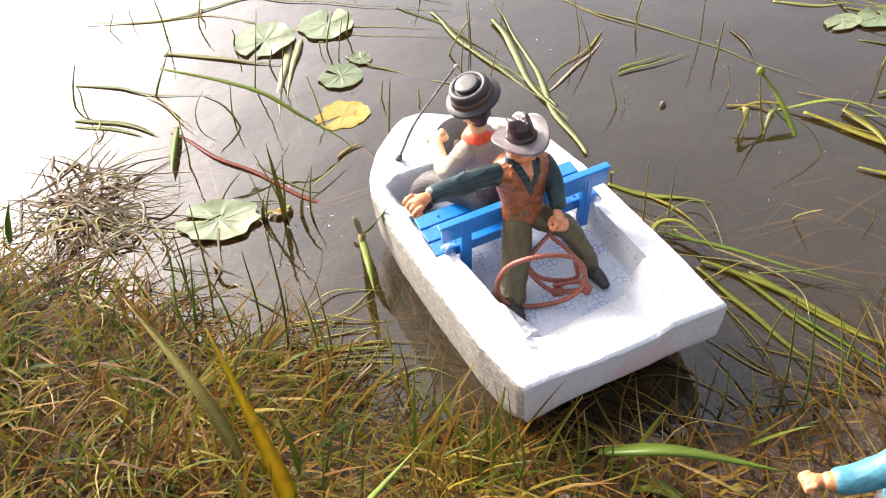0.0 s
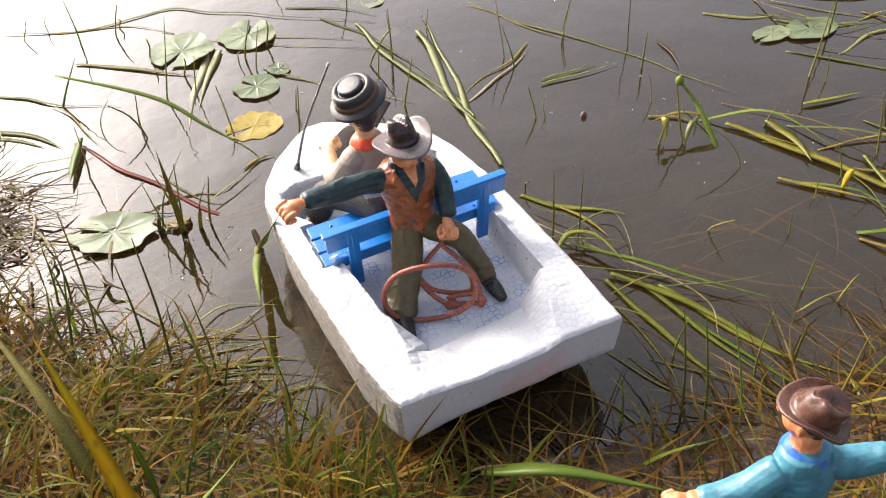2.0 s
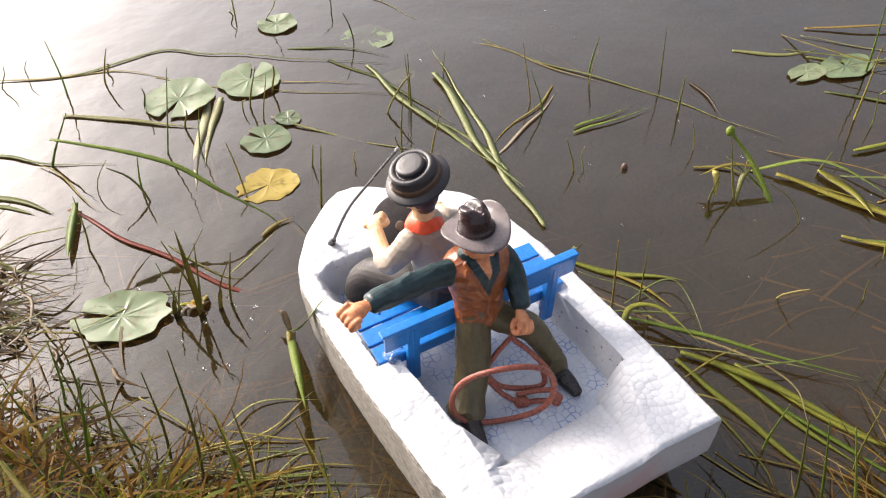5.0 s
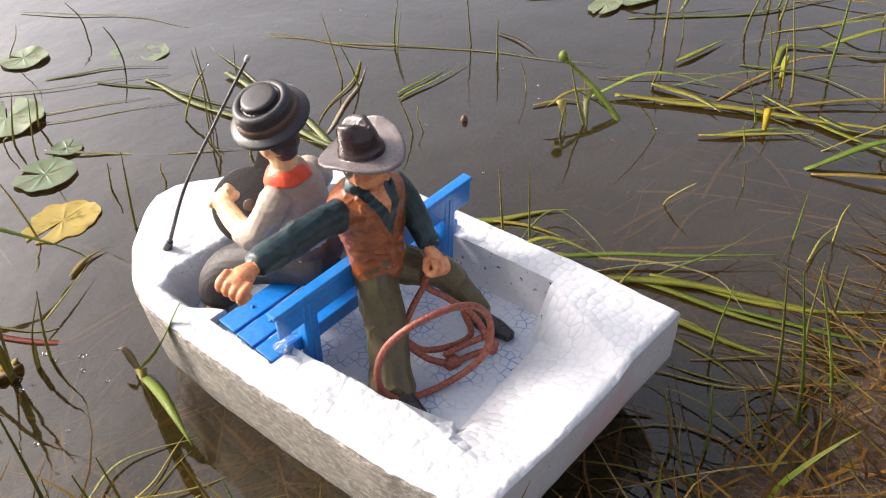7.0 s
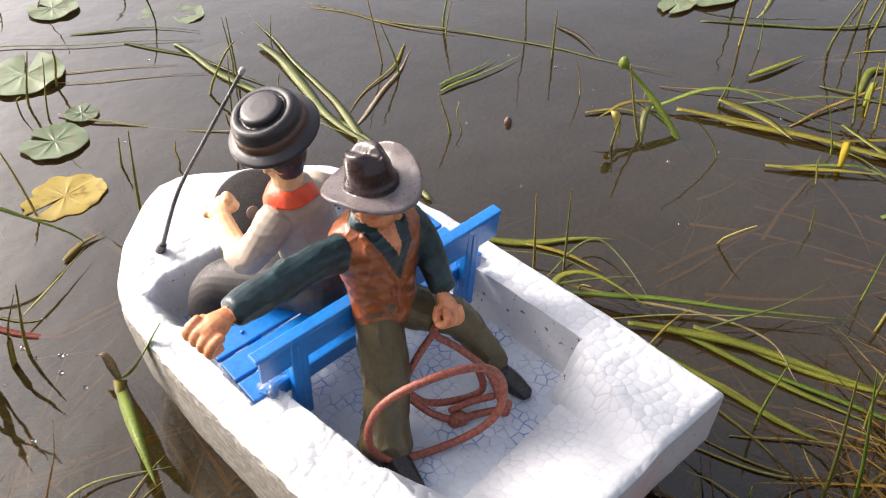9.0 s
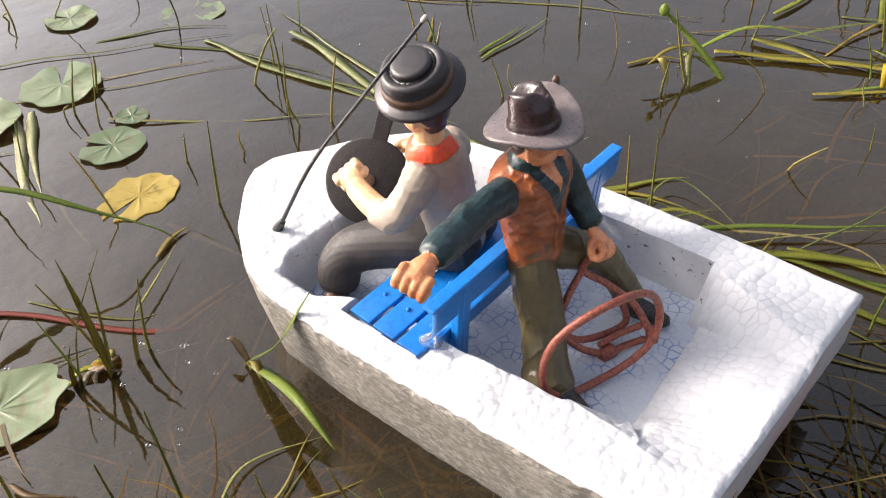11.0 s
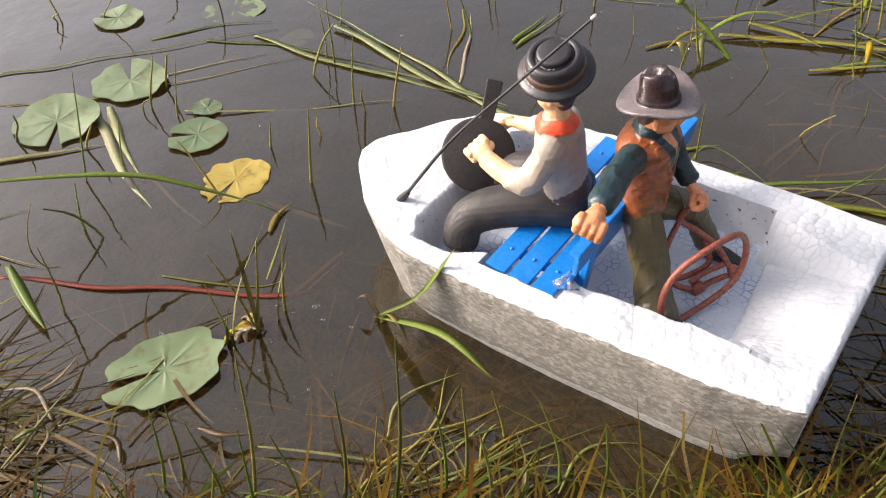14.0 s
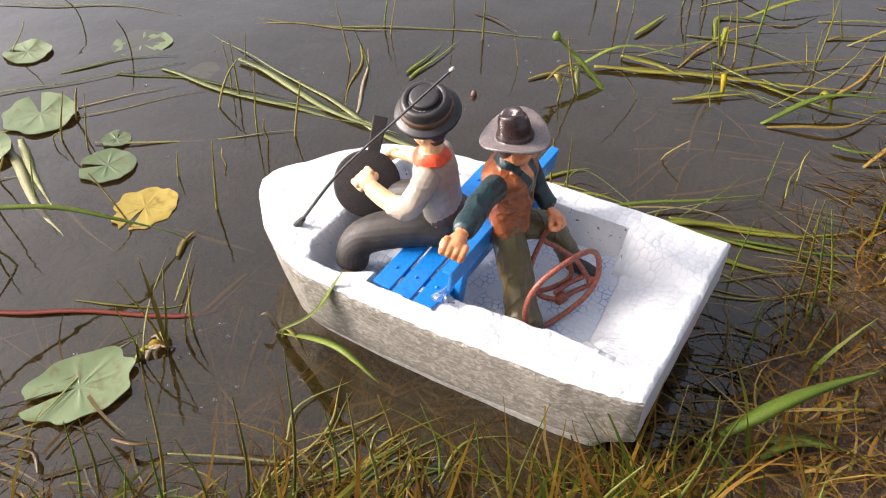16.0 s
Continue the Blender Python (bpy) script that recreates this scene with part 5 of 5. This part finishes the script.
pad(-0.017, 0.242, 0.0175, 2.2, rag=0.12, squash=0.95)
pad(0.006, 0.259, 0.009, 0.4)
pad(-0.001, 0.322, 0.0235, 1.0, curl=0.004)
pad(-0.056, 0.322, 0.0255, 4.0, curl=0.007, label="glossy lily pad with upturned edge")
pad(0.107, 0.340, 0.0215, 3.0, z=-0.0004)
pad(0.049, 0.396, 0.0165, 2.0, curl=0.004)
pad(0.103, 0.276, 0.014, 5.0, label="small pale lily pad just under the surface", z=-0.003, squash=0.7)
pad(-0.033, 0.194, 0.0210, 3.4, YELLOW_PAD, 0.3, 0.0004, 0.0018, 0.8, "yellowed decaying lily pad half awash")
pad(-0.147, 0.120, 0.0270, 2.9, None, 0.22, 0.0022, 0.004, 0.70, "large crumpled green lily pad at the bank", -20)
pad(0.412, 0.113, 0.0250, 1.4, squash=0.6)
pad(0.379, 0.121, 0.0170, 3.4, squash=0.6)
pad(0.356, 0.048, 0.0220, 0.8, DEAD, 0.5, -0.002, 0.0012, 0.7, "large brown rotting leaf under the surface")


def stem(base, tip, width=0.0014, bend=0.004, label="thin rush stem standing out of the water", material=None):
    b, t = Vector(base), Vector(tip)
    mid = (b + t) / 2 + Vector((bend, -bend * 0.6, abs(bend) * 0.3))
    sh = Shell()
    sh.limb([(*b, width * 0.5), (*mid, width * 0.45), (*t, width * 0.16)], material or STEM, 6, 10)
    return tagged(sh.build("rush"), label, "rush", "rushes")


random.seed(11)
for x, y, h, lx, ly in ((-0.11, 0.108, 0.055, 0.008, -0.01), (-0.104, 0.106, 0.05, -0.012, 0.008), (-0.112, 0.112, 0.038, -0.01, 0.0), (-0.09, 0.1, 0.035, 0.006, 0.004), (0.106, -0.119, 0.035, 0.0, 0.0),
                        (0.36, 0.06, 0.06, 0.004, 0.0), (0.38, -0.05, 0.06, 0.012, 0.0), (0.42, 0.1, 0.06, -0.006, 0.0), (-0.125, 0.012, 0.035, -0.006, 0.0), (-0.09, -0.02, 0.03, -0.004, 0.006),
                        (-0.13, 0.374, 0.045, 0.0, -0.0), (-0.012, 0.268, 0.037, 0.009, -0.002), (-0.013, 0.159, 0.046, 0.006, -0.002), (0.091, 0.23, 0.044, -0.001, 0.001), (0.071, 0.168, 0.04, 0.009, -0.004),
                        (-0.103, 0.226, 0.03, -0.002, 0.0), (0.259, 0.128, 0.031, -0.001, 0.001), (0.172, 0.176, 0.036, -0.01, 0.006), (0.225, 0.192, 0.031, 0.003, -0.002), (0.149, 0.109, 0.026, -0.004, 0.003),
                        (0.096, -0.007, 0.052, -0.003, 0.002), (0.233, 0.028, 0.046, -0.016, 0.015), (0.259, 0.044, 0.014, -0.008, 0.009), (0.213, 0.039, 0.019, -0.001, 0.001), (0.295, 0.026, 0.017, 0.001, -0.001),
                        (-0.165, 0.283, 0.037, 0.03, 0.001), (-0.088, 0.261, 0.064, 0.019, -0.001), (-0.002, 0.2, 0.017, 0.004, -0.001), (0.268, 0.158, 0.051, -0.005, 0.003), (0.364, 0.049, 0.03, -0.001, 0.001),
                        (-0.157, 0.188, 0.04, 0.008, 0.001), (0.291, -0.046, 0.032, -0.007, 0.009), (-0.013, 0.289, 0.034, 0.008, -0.005), (-0.061, 0.256, 0.033, 0.005, -0.003), (0.064, 0.19, 0.046, 0.001, -0.002),
                        (0.139, 0.262, 0.018, -0.001, 0.001), (0.174, 0.19, 0.048, -0.008, 0.01), (0.235, 0.203, 0.033, 0.001, -0.002), (0.333, -0.042, 0.044, -0.003, 0.016), (0.135, -0.151, 0.042, -0.0, 0.008),
                        (0.159, -0.152, 0.027, -0.0, 0.005), (0.197, -0.108, 0.031, 0.0, -0.004), (0.088, 0.242, 0.039, 0.004, -0.002), (0.345, -0.041, 0.034, -0.002, 0.007), (0.112, -0.011, 0.048, -0.001, 0.002),
                        (0.223, -0.07, 0.016, -0.0, 0.001)):
    stem((x, y, -0.03), (x + lx, y + ly, h), random.uniform(0.0011, 0.0022), random.uniform(-0.004, 0.004), material=random.choice((STEM, STEM, REED_GREEN)))


for x, y, h, lx, ly, w, m in ((-0.107, 0.103, 0.063, -0.002, 0.001, 0.0048, REED_GOLD),
                              (-0.121, 0.109, 0.062, 0.025, -0.011, 0.0036, REED),
                              (-0.121, 0.11, 0.021, 0.005, -0.002, 0.0034, REED_GOLD),
                              (-0.098, 0.102, 0.037, 0.011, -0.005, 0.0034, REED_GOLD)):
    reed([(x, y, -0.012), (x + lx * 0.35, y + ly * 0.35, h * 0.45), (x + lx, y + ly, h)], w, m, "rush_leaf", "yellow-green rush leaf standing in the water", "rush tuft", taper=(0.9, 0.15), twist=0.5)

# tall single stalks by the stern and along the near shore
for x, y, h, lx, ly in ((0.085, -0.166, 0.076, -0.004, 0.016),
                        (0.103, -0.174, 0.063, -0.004, 0.022),
                        (0.051, -0.141, 0.036, -0.001, 0.002),
                        (0.042, -0.133, 0.035, -0.003, 0.007),
                        (0.06, -0.159, 0.036, -0.003, 0.011),
                        (-0.14, 0.001, 0.093, 0.004, -0.005),
                        (-0.151, 0.017, 0.067, 0.003, -0.003),
                        (-0.126, -0.014, 0.054, -0.001, 0.002),
                        (-0.173, 0.044, 0.088, 0.008, -0.006),
                        (-0.191, 0.077, 0.048, 0.009, -0.004),
                        (-0.183, 0.074, 0.046, 0.006, -0.003),
                        (-0.12, -0.018, 0.061, 0.0, 0.0),
                        (0.079, -0.155, 0.084, -0.01, 0.007),
                        (0.129, -0.188, 0.078, 0.003, -0.005)):
    stem((x, y, -0.02), (x + lx, y + ly, h), 0.0015, 0.002, material=random.choice((STEM, REED_GREEN)))

# bud, seed head and curled leaf
def build_bud(x, y, z, r, material, name, label):
    sh = Shell()
    sh.lathe((x, y, z), [(r * math.sin(a) * (1 + 0.15 * math.cos(a)), -r * 1.25 * math.cos(a)) for a in np.linspace(0.1, 3.05, 9)], material, 12)
    sh.limb([(x - 0.004, y + 0.004, -0.02, 0.0007), (x - 0.001, y + 0.001, z * 0.5, 0.0007), (x, y, z, 0.0006)], STEM, 6, 8)
    tagged(sh.build(name), label, "bud", "buds")


build_bud(0.182, 0.094, 0.0015, 0.0023, BAND, "seed_head", "small dark seed head floating on the water")

# leaning weed with a bud, a torn yellow leaf and bent side leaves
sh = Shell()
sh.limb([(0.2440, 0.0120, -0.012, 0.0016), (0.2430, 0.0230, 0.001, 0.0018), (0.2428, 0.0380, 0.013, 0.0021), (0.2415, 0.0470, 0.0205, 0.0014), (0.2375, 0.0535, 0.0280, 0.0011), (0.2335, 0.0578, 0.0340, 0.0010)], REED_GREEN, 8, 16)
sh.lathe((0.2330, 0.0580, 0.0352), [(0.0030 * math.sin(a) * (1 + 0.15 * math.cos(a)), -0.0036 * math.cos(a)) for a in np.linspace(0.1, 3.05, 9)], REED_GREEN, 12)
tagged(sh.build("flower_bud"), "leaning green weed stalk ending in a round bud", "bud", "buds")
for path, w, m, label in (
        (((0.2425, 0.0400, 0.0150), (0.2330, 0.0470, 0.0155), (0.2240, 0.0505, 0.0150), (0.2160, 0.0520, 0.0130), (0.2100, 0.0540, 0.0110)), 0.0036, REED_GOLD, "olive weed leaf stretched over the water"),
        (((0.2190, 0.0500, 0.0140), (0.2160, 0.0465, 0.0150), (0.2140, 0.0420, 0.0080), (0.2130, 0.0400, 0.0010)), 0.0052, YELLOW_PAD, "torn pale yellow leaf hanging into the water"),
        (((0.2400, 0.0405, 0.0140), (0.2330, 0.0390, 0.0110), (0.2260, 0.0340, 0.0040), (0.2230, 0.0310, -0.0040)), 0.0040, REED, "bent green weed leaf dipping into the water"),
        (((0.2430, 0.0260, 0.0030), (0.2360, 0.0400, 0.0120), (0.2290, 0.0530, 0.0200)), 0.0024, REED_GREEN, "narrow green weed leaf standing out of the water")):
    reed(path, w, m, "weed_leaf", label, "leaning weed")


# ---- the bank ----
def blades_object(name, count, place, length, width, lean, material, label, category, seed, seg=4, curl=2.3, swirl=0.0):
    """Many thin blades joined into one mesh."""
    rng = np.random.RandomState(seed)
    verts, faces = [], []
    made = 0
    while made < count:
        x, y = place(rng)
        z0 = float(ground_height(np.array(x), np.array(y)))
        L = length(rng, x, y)
        if L <= 0:
            made += 1
            continue
        w = width * rng.uniform(0.6, 1.4)
        az = rng.uniform(0, 2 * math.pi)
        ln = lean(rng)
        hx, hy = math.cos(az), math.sin(az)
        sx, sy = -hy, hx
        cur = rng.uniform(0.3, curl)
        turn = rng.uniform(-1, 1) * swirl
        b = len(verts)
        px, py, pz = x, y, max(z0 - 0.003, -0.02)
        ang = ln
        for k in range(seg + 1):
            t = k / seg
            ww = w * (1 - t ** 2) * 0.5 + 0.00008
            verts.append((px - sx * ww, py - sy * ww, pz))
            verts.append((px + sx * ww, py + sy * ww, pz + ww * 0.5))
            ang += cur / seg * rng.uniform(0.4, 1.6)
            az += turn / seg
            hx, hy = math.cos(az), math.sin(az)
            sx, sy = -hy, hx
            a = min(ang, 1.75)
            px += hx * math.sin(a) * L / seg
            py += hy * math.sin(a) * L / seg
            pz += math.cos(a) * L / seg
            pz = max(pz, z0 + 0.001)
        for k in range(seg):
            q = b + 2 * k
            faces.append((q, q + 1, q + 3, q + 2))
        made += 1
    ob = mesh_object(name, verts, faces, [material])
    return tagged(ob, label, category, kind="stuff")


def on_bank(d0, d1, x0=-0.5, x1=0.45, y0=-0.45, y1=0.5, thin=0.9):
    """Picks spots in clumps, d0 to d1 inland; thin spares the trodden mud behind the boat."""
    def pick(rng):
        while True:
            x, y = rng.uniform(x0, x1), rng.uniform(y0, y1)
            d = float(shore_distance(np.array(x), np.array(y)))
            if d0 < d < d1 and noise.noise(Vector((x * 18, y * 18, 4))) > rng.uniform(-0.75, 0.25):
                if x > -0.05 and d < 0.11 and rng.uniform(0, 1) < thin:
                    continue
                if math.hypot(x - 0.039, y + 0.243) > 0.018:
                    return x, y
    return pick


blades_object("bank_grass", 11000, on_bank(0.005, 0.26, thin=0.96), lambda r, x, y: r.uniform(0.02, 0.06), 0.0013, lambda r: r.uniform(0.0, 1.1), GRASS, "dense short yellow-green grass on the pond bank", "grass", 21, 5)
blades_object("far_grass", 9000, on_bank(0.22, 1.3, -1.7, 1.9, -1.9, 1.3), lambda r, x, y: r.uniform(0.03, 0.07), 0.0035, lambda r: r.uniform(0.0, 1.1), GRASS, "rough yellow-green grass further up the bank", "grass", 27, 3)
blades_object("grass_mat", 12000, on_bank(-0.03, 0.24, thin=0.75), lambda r, x, y: r.uniform(0.03, 0.085), 0.0012, lambda r: r.uniform(0.9, 1.5), STRAW, "matted brown and straw-coloured dead grass on the bank", "grass", 22, 6, 1.6, 2.6)
blades_object("stern_litter", 800, on_bank(-0.015, 0.10, -0.03, 0.40, -0.40, 0.0, thin=0.0), lambda r, x, y: r.uniform(0.03, 0.10), 0.0011, lambda r: r.uniform(1.25, 1.55), STRAW, "brown straw washed up in the mud behind the boat", "grass", 29, 6, 0.3, 1.2)
blades_object("tall_grass", 360, on_bank(-0.02, 0.18, thin=0.8), lambda r, x, y: r.uniform(0.035, 0.065), 0.0017, lambda r: r.uniform(0.05, 0.5), GRASS, "scattered taller green grass blades on the bank", "grass", 24, 6)
blades_object("drowned_grass", 900, on_bank(-0.11, 0.0), lambda r, x, y: r.uniform(0.03, 0.09), 0.0014, lambda r: r.uniform(1.1, 1.5), SUNK, "brown drowned grass under the shallow water", "grass", 23)



def shallows(rng):
    return rng.uniform(0.07, 0.42), rng.uniform(-0.26, 0.02)


def sunk_blades(name, count, place, seed, material, label, reach=(0.04, 0.14), depth=(0.002, 0.016), spread=0.7):
    rng = np.random.RandomState(seed)
    verts, faces = [], []
    for k in range(count):
        x, y = place(rng)
        a, L, w, z = rng.normal(-0.6, spread), rng.uniform(*reach), rng.uniform(0.0003, 0.0010), -rng.uniform(*depth)
        bend = rng.uniform(-0.6, 0.6)
        b = len(verts)
        for i in range(6):
            t = i / 5
            verts.append((x - math.sin(a) * w * (1 - t * t), y + math.cos(a) * w * (1 - t * t), z))
            verts.append((x + math.sin(a) * w * (1 - t * t) + 1e-5, y - math.cos(a) * w * (1 - t * t), z - 0.0003))
            x, y, a = x + math.cos(a) * L / 5, y + math.sin(a) * L / 5, a + bend / 5
        faces += [(b + 2 * i, b + 2 * i + 1, b + 2 * i + 3, b + 2 * i + 2) for i in range(5)]
    ob = mesh_object(name, verts, faces, [material])
    return tagged(ob, label, "grass", kind="stuff")


sunk_blades("sunken_grass", 95, shallows, 41, SUNK, "golden-brown grass strands drowned in the shallows")
sunk_blades("sunken_strands", 45, lambda r: (r.uniform(-0.16, 0.1), r.uniform(-0.12, 0.12)), 42, SUNK, "loose brown strands drowned beside the boat")

sunk_blades("floating_litter", 230, lambda r: (-0.228 + r.normal(0, 0.017), 0.172 + r.normal(0, 0.022)), 43, WET_LITTER, "matted brown plant litter floating at the bank", (0.02, 0.06), (-0.006, 0.001), 1.6)
sunk_blades("floating_debris", 80, lambda r: (-0.20 + r.normal(0, 0.03), 0.10 + r.normal(0, 0.03)), 44, WET_LITTER, "loose brown plant scraps floating near the shore", (0.015, 0.05), (-0.003, 0.002), 1.6)


def bubbles():
    rng = np.random.RandomState(5)
    sh = Shell()
    for k in range(80):
        c = rng.uniform(0, 1)
        if c < 0.35:
            x, y = -0.10 + rng.normal(0, 0.03), 0.10 + rng.normal(0, 0.03)
        elif c < 0.6:
            x, y = 0.23 + rng.normal(0, 0.04), 0.05 + rng.normal(0, 0.05)
        else:
            x, y = rng.uniform(-0.2, 0.4), rng.uniform(-0.1, 0.4)
        r = rng.uniform(0.0004, 0.0012)
        if abs(x) < 0.07 and -0.13 < y < 0.12:
            continue
        sh.lathe((x, y, 0.0), [(r * math.sin(a), -r * math.cos(a)) for a in (0.3, 1.0, 1.6, 2.3, 2.9)], GLUE, 8)
    tagged(sh.build("water_bubbles"), "small clear bubbles on the water surface", "bubbles", kind="stuff")


bubbles()
random.seed(8)
for k in range(30):
    x, y = -0.222 + random.gauss(0, 0.030), 0.160 + random.gauss(0, 0.034)
    a, L = random.uniform(0, 6.28), random.uniform(0.015, 0.035)
    z = max(0.003, float(ground_height(np.array(x), np.array(y))) + 0.004)
    reed([(x, y, z), (x + math.cos(a) * L * 0.5, y + math.sin(a) * L * 0.5, z + random.uniform(0.001, 0.005)), (x + math.cos(a + 0.4) * L, y + math.sin(a + 0.4) * L, z)],
         random.uniform(0.0014, 0.0034), random.choice((DEAD, DEAD, STEM)), "dead_leaf", "curled brown dead leaf on the wet bank", "dead leaves", taper=(0.5, 0.5), twist=random.uniform(-0.6, 0.6))

# single broad leaves on the bank
ORANGE_LEAF = leaf_material("orange-tipped leaf", [(0.0, (0.22, 0.27, 0.02)), (0.5, (0.42, 0.34, 0.02)), (1.0, (0.5, 0.24, 0.02))], 0.4, False, False, 0.5)
for path, w, m, what in (
        (((-0.168, -0.120, 0.030), (-0.170, -0.110, 0.061), (-0.178, -0.083, 0.126)), 0.0090, ORANGE_LEAF, "yellow-orange"),
        (((-0.205, -0.190, 0.030), (-0.162, -0.180, 0.105), (-0.126, -0.176, 0.140)), 0.0052, REED_GREEN, "green"),
        (((-0.182, -0.085, 0.030), (-0.189, -0.060, 0.060), (-0.209, -0.002, 0.078)), 0.0070, REED_GOLD, "yellow-brown"),
        (((-0.160, -0.100, 0.030), (-0.160, -0.098, 0.052), (-0.162, -0.092, 0.074)), 0.0035, REED_GREEN, "short green"),
        (((-0.267, 0.131, 0.025), (-0.262, 0.126, 0.045), (-0.255, 0.119, 0.064)), 0.006, REED_GREEN, "green"),
        (((-0.0282, -0.1465, 0.0222), (-0.0034, -0.1697, 0.0382), (0.037, -0.199, 0.0342)), 0.0075, REED_GREEN, "bright green"),
        (((-0.025, -0.160, 0.010), (-0.010, -0.175, 0.018), (0.000, -0.200, 0.016)), 0.008, REED_GREEN, "green")):
    reed(path, w, m, "broad_grass_leaf", "broad single " + what + " grass leaf rising from the bank", "broad grass leaves")

# more loose reeds in the thick stand
random.seed(31)
for k in range(52):
    x, y = random.uniform(0.22, 0.52), random.uniform(-0.26, 0.16)
    if x < 0.27 and y > -0.08 or x < 0.42 and y > 0.03:
        continue
    a = radians(random.gauss(-38, 24))
    L = random.uniform(0.06, 0.17)
    dx, dy = math.cos(a) * L / 2, math.sin(a) * L / 2
    h = random.choice((0.001, 0.001, 0.004, 0.012))
    reed(flat((x - dx, y - dy, 0.0), (x + random.uniform(-0.02, 0.02), y + random.uniform(-0.02, 0.02), h), (x + dx, y + dy, h * 0.6)), random.uniform(0.0016, 0.0054), random.choice((REED_SUN, REED_SUN, REED, REED_GOLD, SUNK, REED_GREEN)))
for k in range(16):
    x, y = random.uniform(0.28, 0.5), random.uniform(-0.22, 0.04)
    stem((x, y, -0.03), (x + random.uniform(-0.02, 0.02), y + random.uniform(-0.02, 0.02), random.uniform(0.02, 0.06)), random.uniform(0.0012, 0.0024), random.uniform(-0.006, 0.006))

# crooked dark stalks standing in the open water
random.seed(52)
for k in range(30):
    x, y = random.uniform(-0.24, 0.34), random.uniform(0.13, 0.44)
    if k % 4 == 0:
        x, y = random.uniform(0.09, 0.30), random.uniform(-0.14, 0.14)
    h = random.uniform(0.008, 0.032)
    lean = random.uniform(0.0, 6.28)
    r = random.uniform(0.2, 0.9) * h
    w = random.uniform(0.0004, 0.0008)
    sh = Shell()
    kx, ky = random.uniform(-0.003, 0.003), random.uniform(-0.003, 0.003)
    sh.limb([(x - kx, y - ky, -0.02, w), (x, y, 0.0, w), (x + math.cos(lean) * r * 0.5 + kx, y + math.sin(lean) * r * 0.5 + ky, h * 0.6, w * 0.9),
             (x + math.cos(lean) * r, y + math.sin(lean) * r, h, w * 0.5)], STEM, 6, 10)
    tagged(sh.build("rush"), "short crooked dark rush stalk standing in the water", "rush", "rushes")

# grass strands afloat along the shore
random.seed(77)
for k in range(30):
    x, y = random.uniform(-0.175, -0.105), random.uniform(-0.035, 0.02)
    if k > 23:
        x, y = random.uniform(-0.25, -0.15), random.uniform(0.05, 0.16)
    L, a = random.uniform(0.04, 0.10), radians(random.gauss(-25, 19))
    dx, dy = math.cos(a) * L, math.sin(a) * L
    if x + dx > -0.068:
        dx, dy = -0.07 - x, dy * (-0.07 - x) / dx
    bow = random.uniform(-0.012, 0.014)
    reed(flat((x, y, 0.004), (x + dx * 0.5 - bow * 0.4, y + dy * 0.5 + bow, 0.0012), (x + dx, y + dy, -0.001)), random.uniform(0.0010, 0.0022), random.choice((REED, REED_GOLD, STEM, REED)),
         "grass_strand", "thin straw-coloured grass strand floating along the shore", "floating grass strands")

# withered curls caught among the reeds
for x, y, a in ((0.289, -0.051, 0.4), (0.36, -0.03, 0.2), (0.305, -0.12, 1.1)):
    dx, dy = 0.007 * math.cos(a), 0.007 * math.sin(a)
    reed([(x - dx, y - dy, 0.0), (x - dx * 0.3, y - dy * 0.3, 0.010), (x + dx * 0.6, y + dy * 0.6, 0.011), (x + dx, y + dy, 0.003)], 0.0042, ORANGE_LEAF,
         "withered_leaf", "small withered orange leaf curled among the reeds", "withered leaves", taper=(0.5, 0.5), twist=0.8)

# single upright blades along the shore
random.seed(91)
for k in range(24):
    x = random.uniform(-0.20, -0.03)
    y = float(np.interp(x, SHORE_X, SHORE_Y)) + random.uniform(-0.015, 0.03)
    if -0.075 < x < 0.075 and y > -0.125:
        y = -0.128 - random.uniform(0, 0.02)
    h = random.uniform(0.03, 0.066)
    z = max(-0.02, float(ground_height(np.array(x), np.array(y))) - 0.002)
    stem((x, y, z), (x + random.gauss(0, 0.010), y + random.gauss(0, 0.008), max(z, 0) + h), random.uniform(0.0010, 0.0017), random.gauss(0, 0.003),
         "single thin green blade standing along the shore", random.choice((STEM, REED_GREEN, REED)))

# withered leaves sunk round the foot of the rush tuft
random.seed(14)
for k in range(9):
    a, L = random.uniform(0, 6.28), random.uniform(0.008, 0.022)
    reed(flat((-0.106, 0.107, 0.002), (-0.106 + math.cos(a) * L * 0.5, 0.107 + math.sin(a) * L * 0.4, 0.002), (-0.106 + math.cos(a + 0.5) * L, 0.107 + math.sin(a + 0.5) * L * 0.7, -0.003)),
         random.uniform(0.003, 0.005), random.choice((REED_GOLD, DEAD, ORANGE_LEAF)), "withered_leaf", "withered yellow-brown leaf at the foot of the rushes", "withered leaves")

# thin strands tangled among the leaves beside the boat
random.seed(63)
for k in range(6):
    x, y = random.gauss(0.094, 0.010), random.gauss(-0.015, 0.03)
    if x < 0.074:
        x = 0.076
    a, L = radians(random.gauss(-48, 20)), random.uniform(0.05, 0.14)
    bow = random.gauss(0, 0.012)
    reed(flat((x, y, 0.003), (x + math.cos(a) * L * 0.5 + abs(bow), y + math.sin(a) * L * 0.5 + bow, 0.005), (x + math.cos(a) * L, y + math.sin(a) * L, 0.0)), random.uniform(0.0010, 0.0024),
         random.choice((REED, REED, REED_GOLD, STEM)), "grass_strand", "thin yellow-green strand floating beside the boat", "floating grass strands")
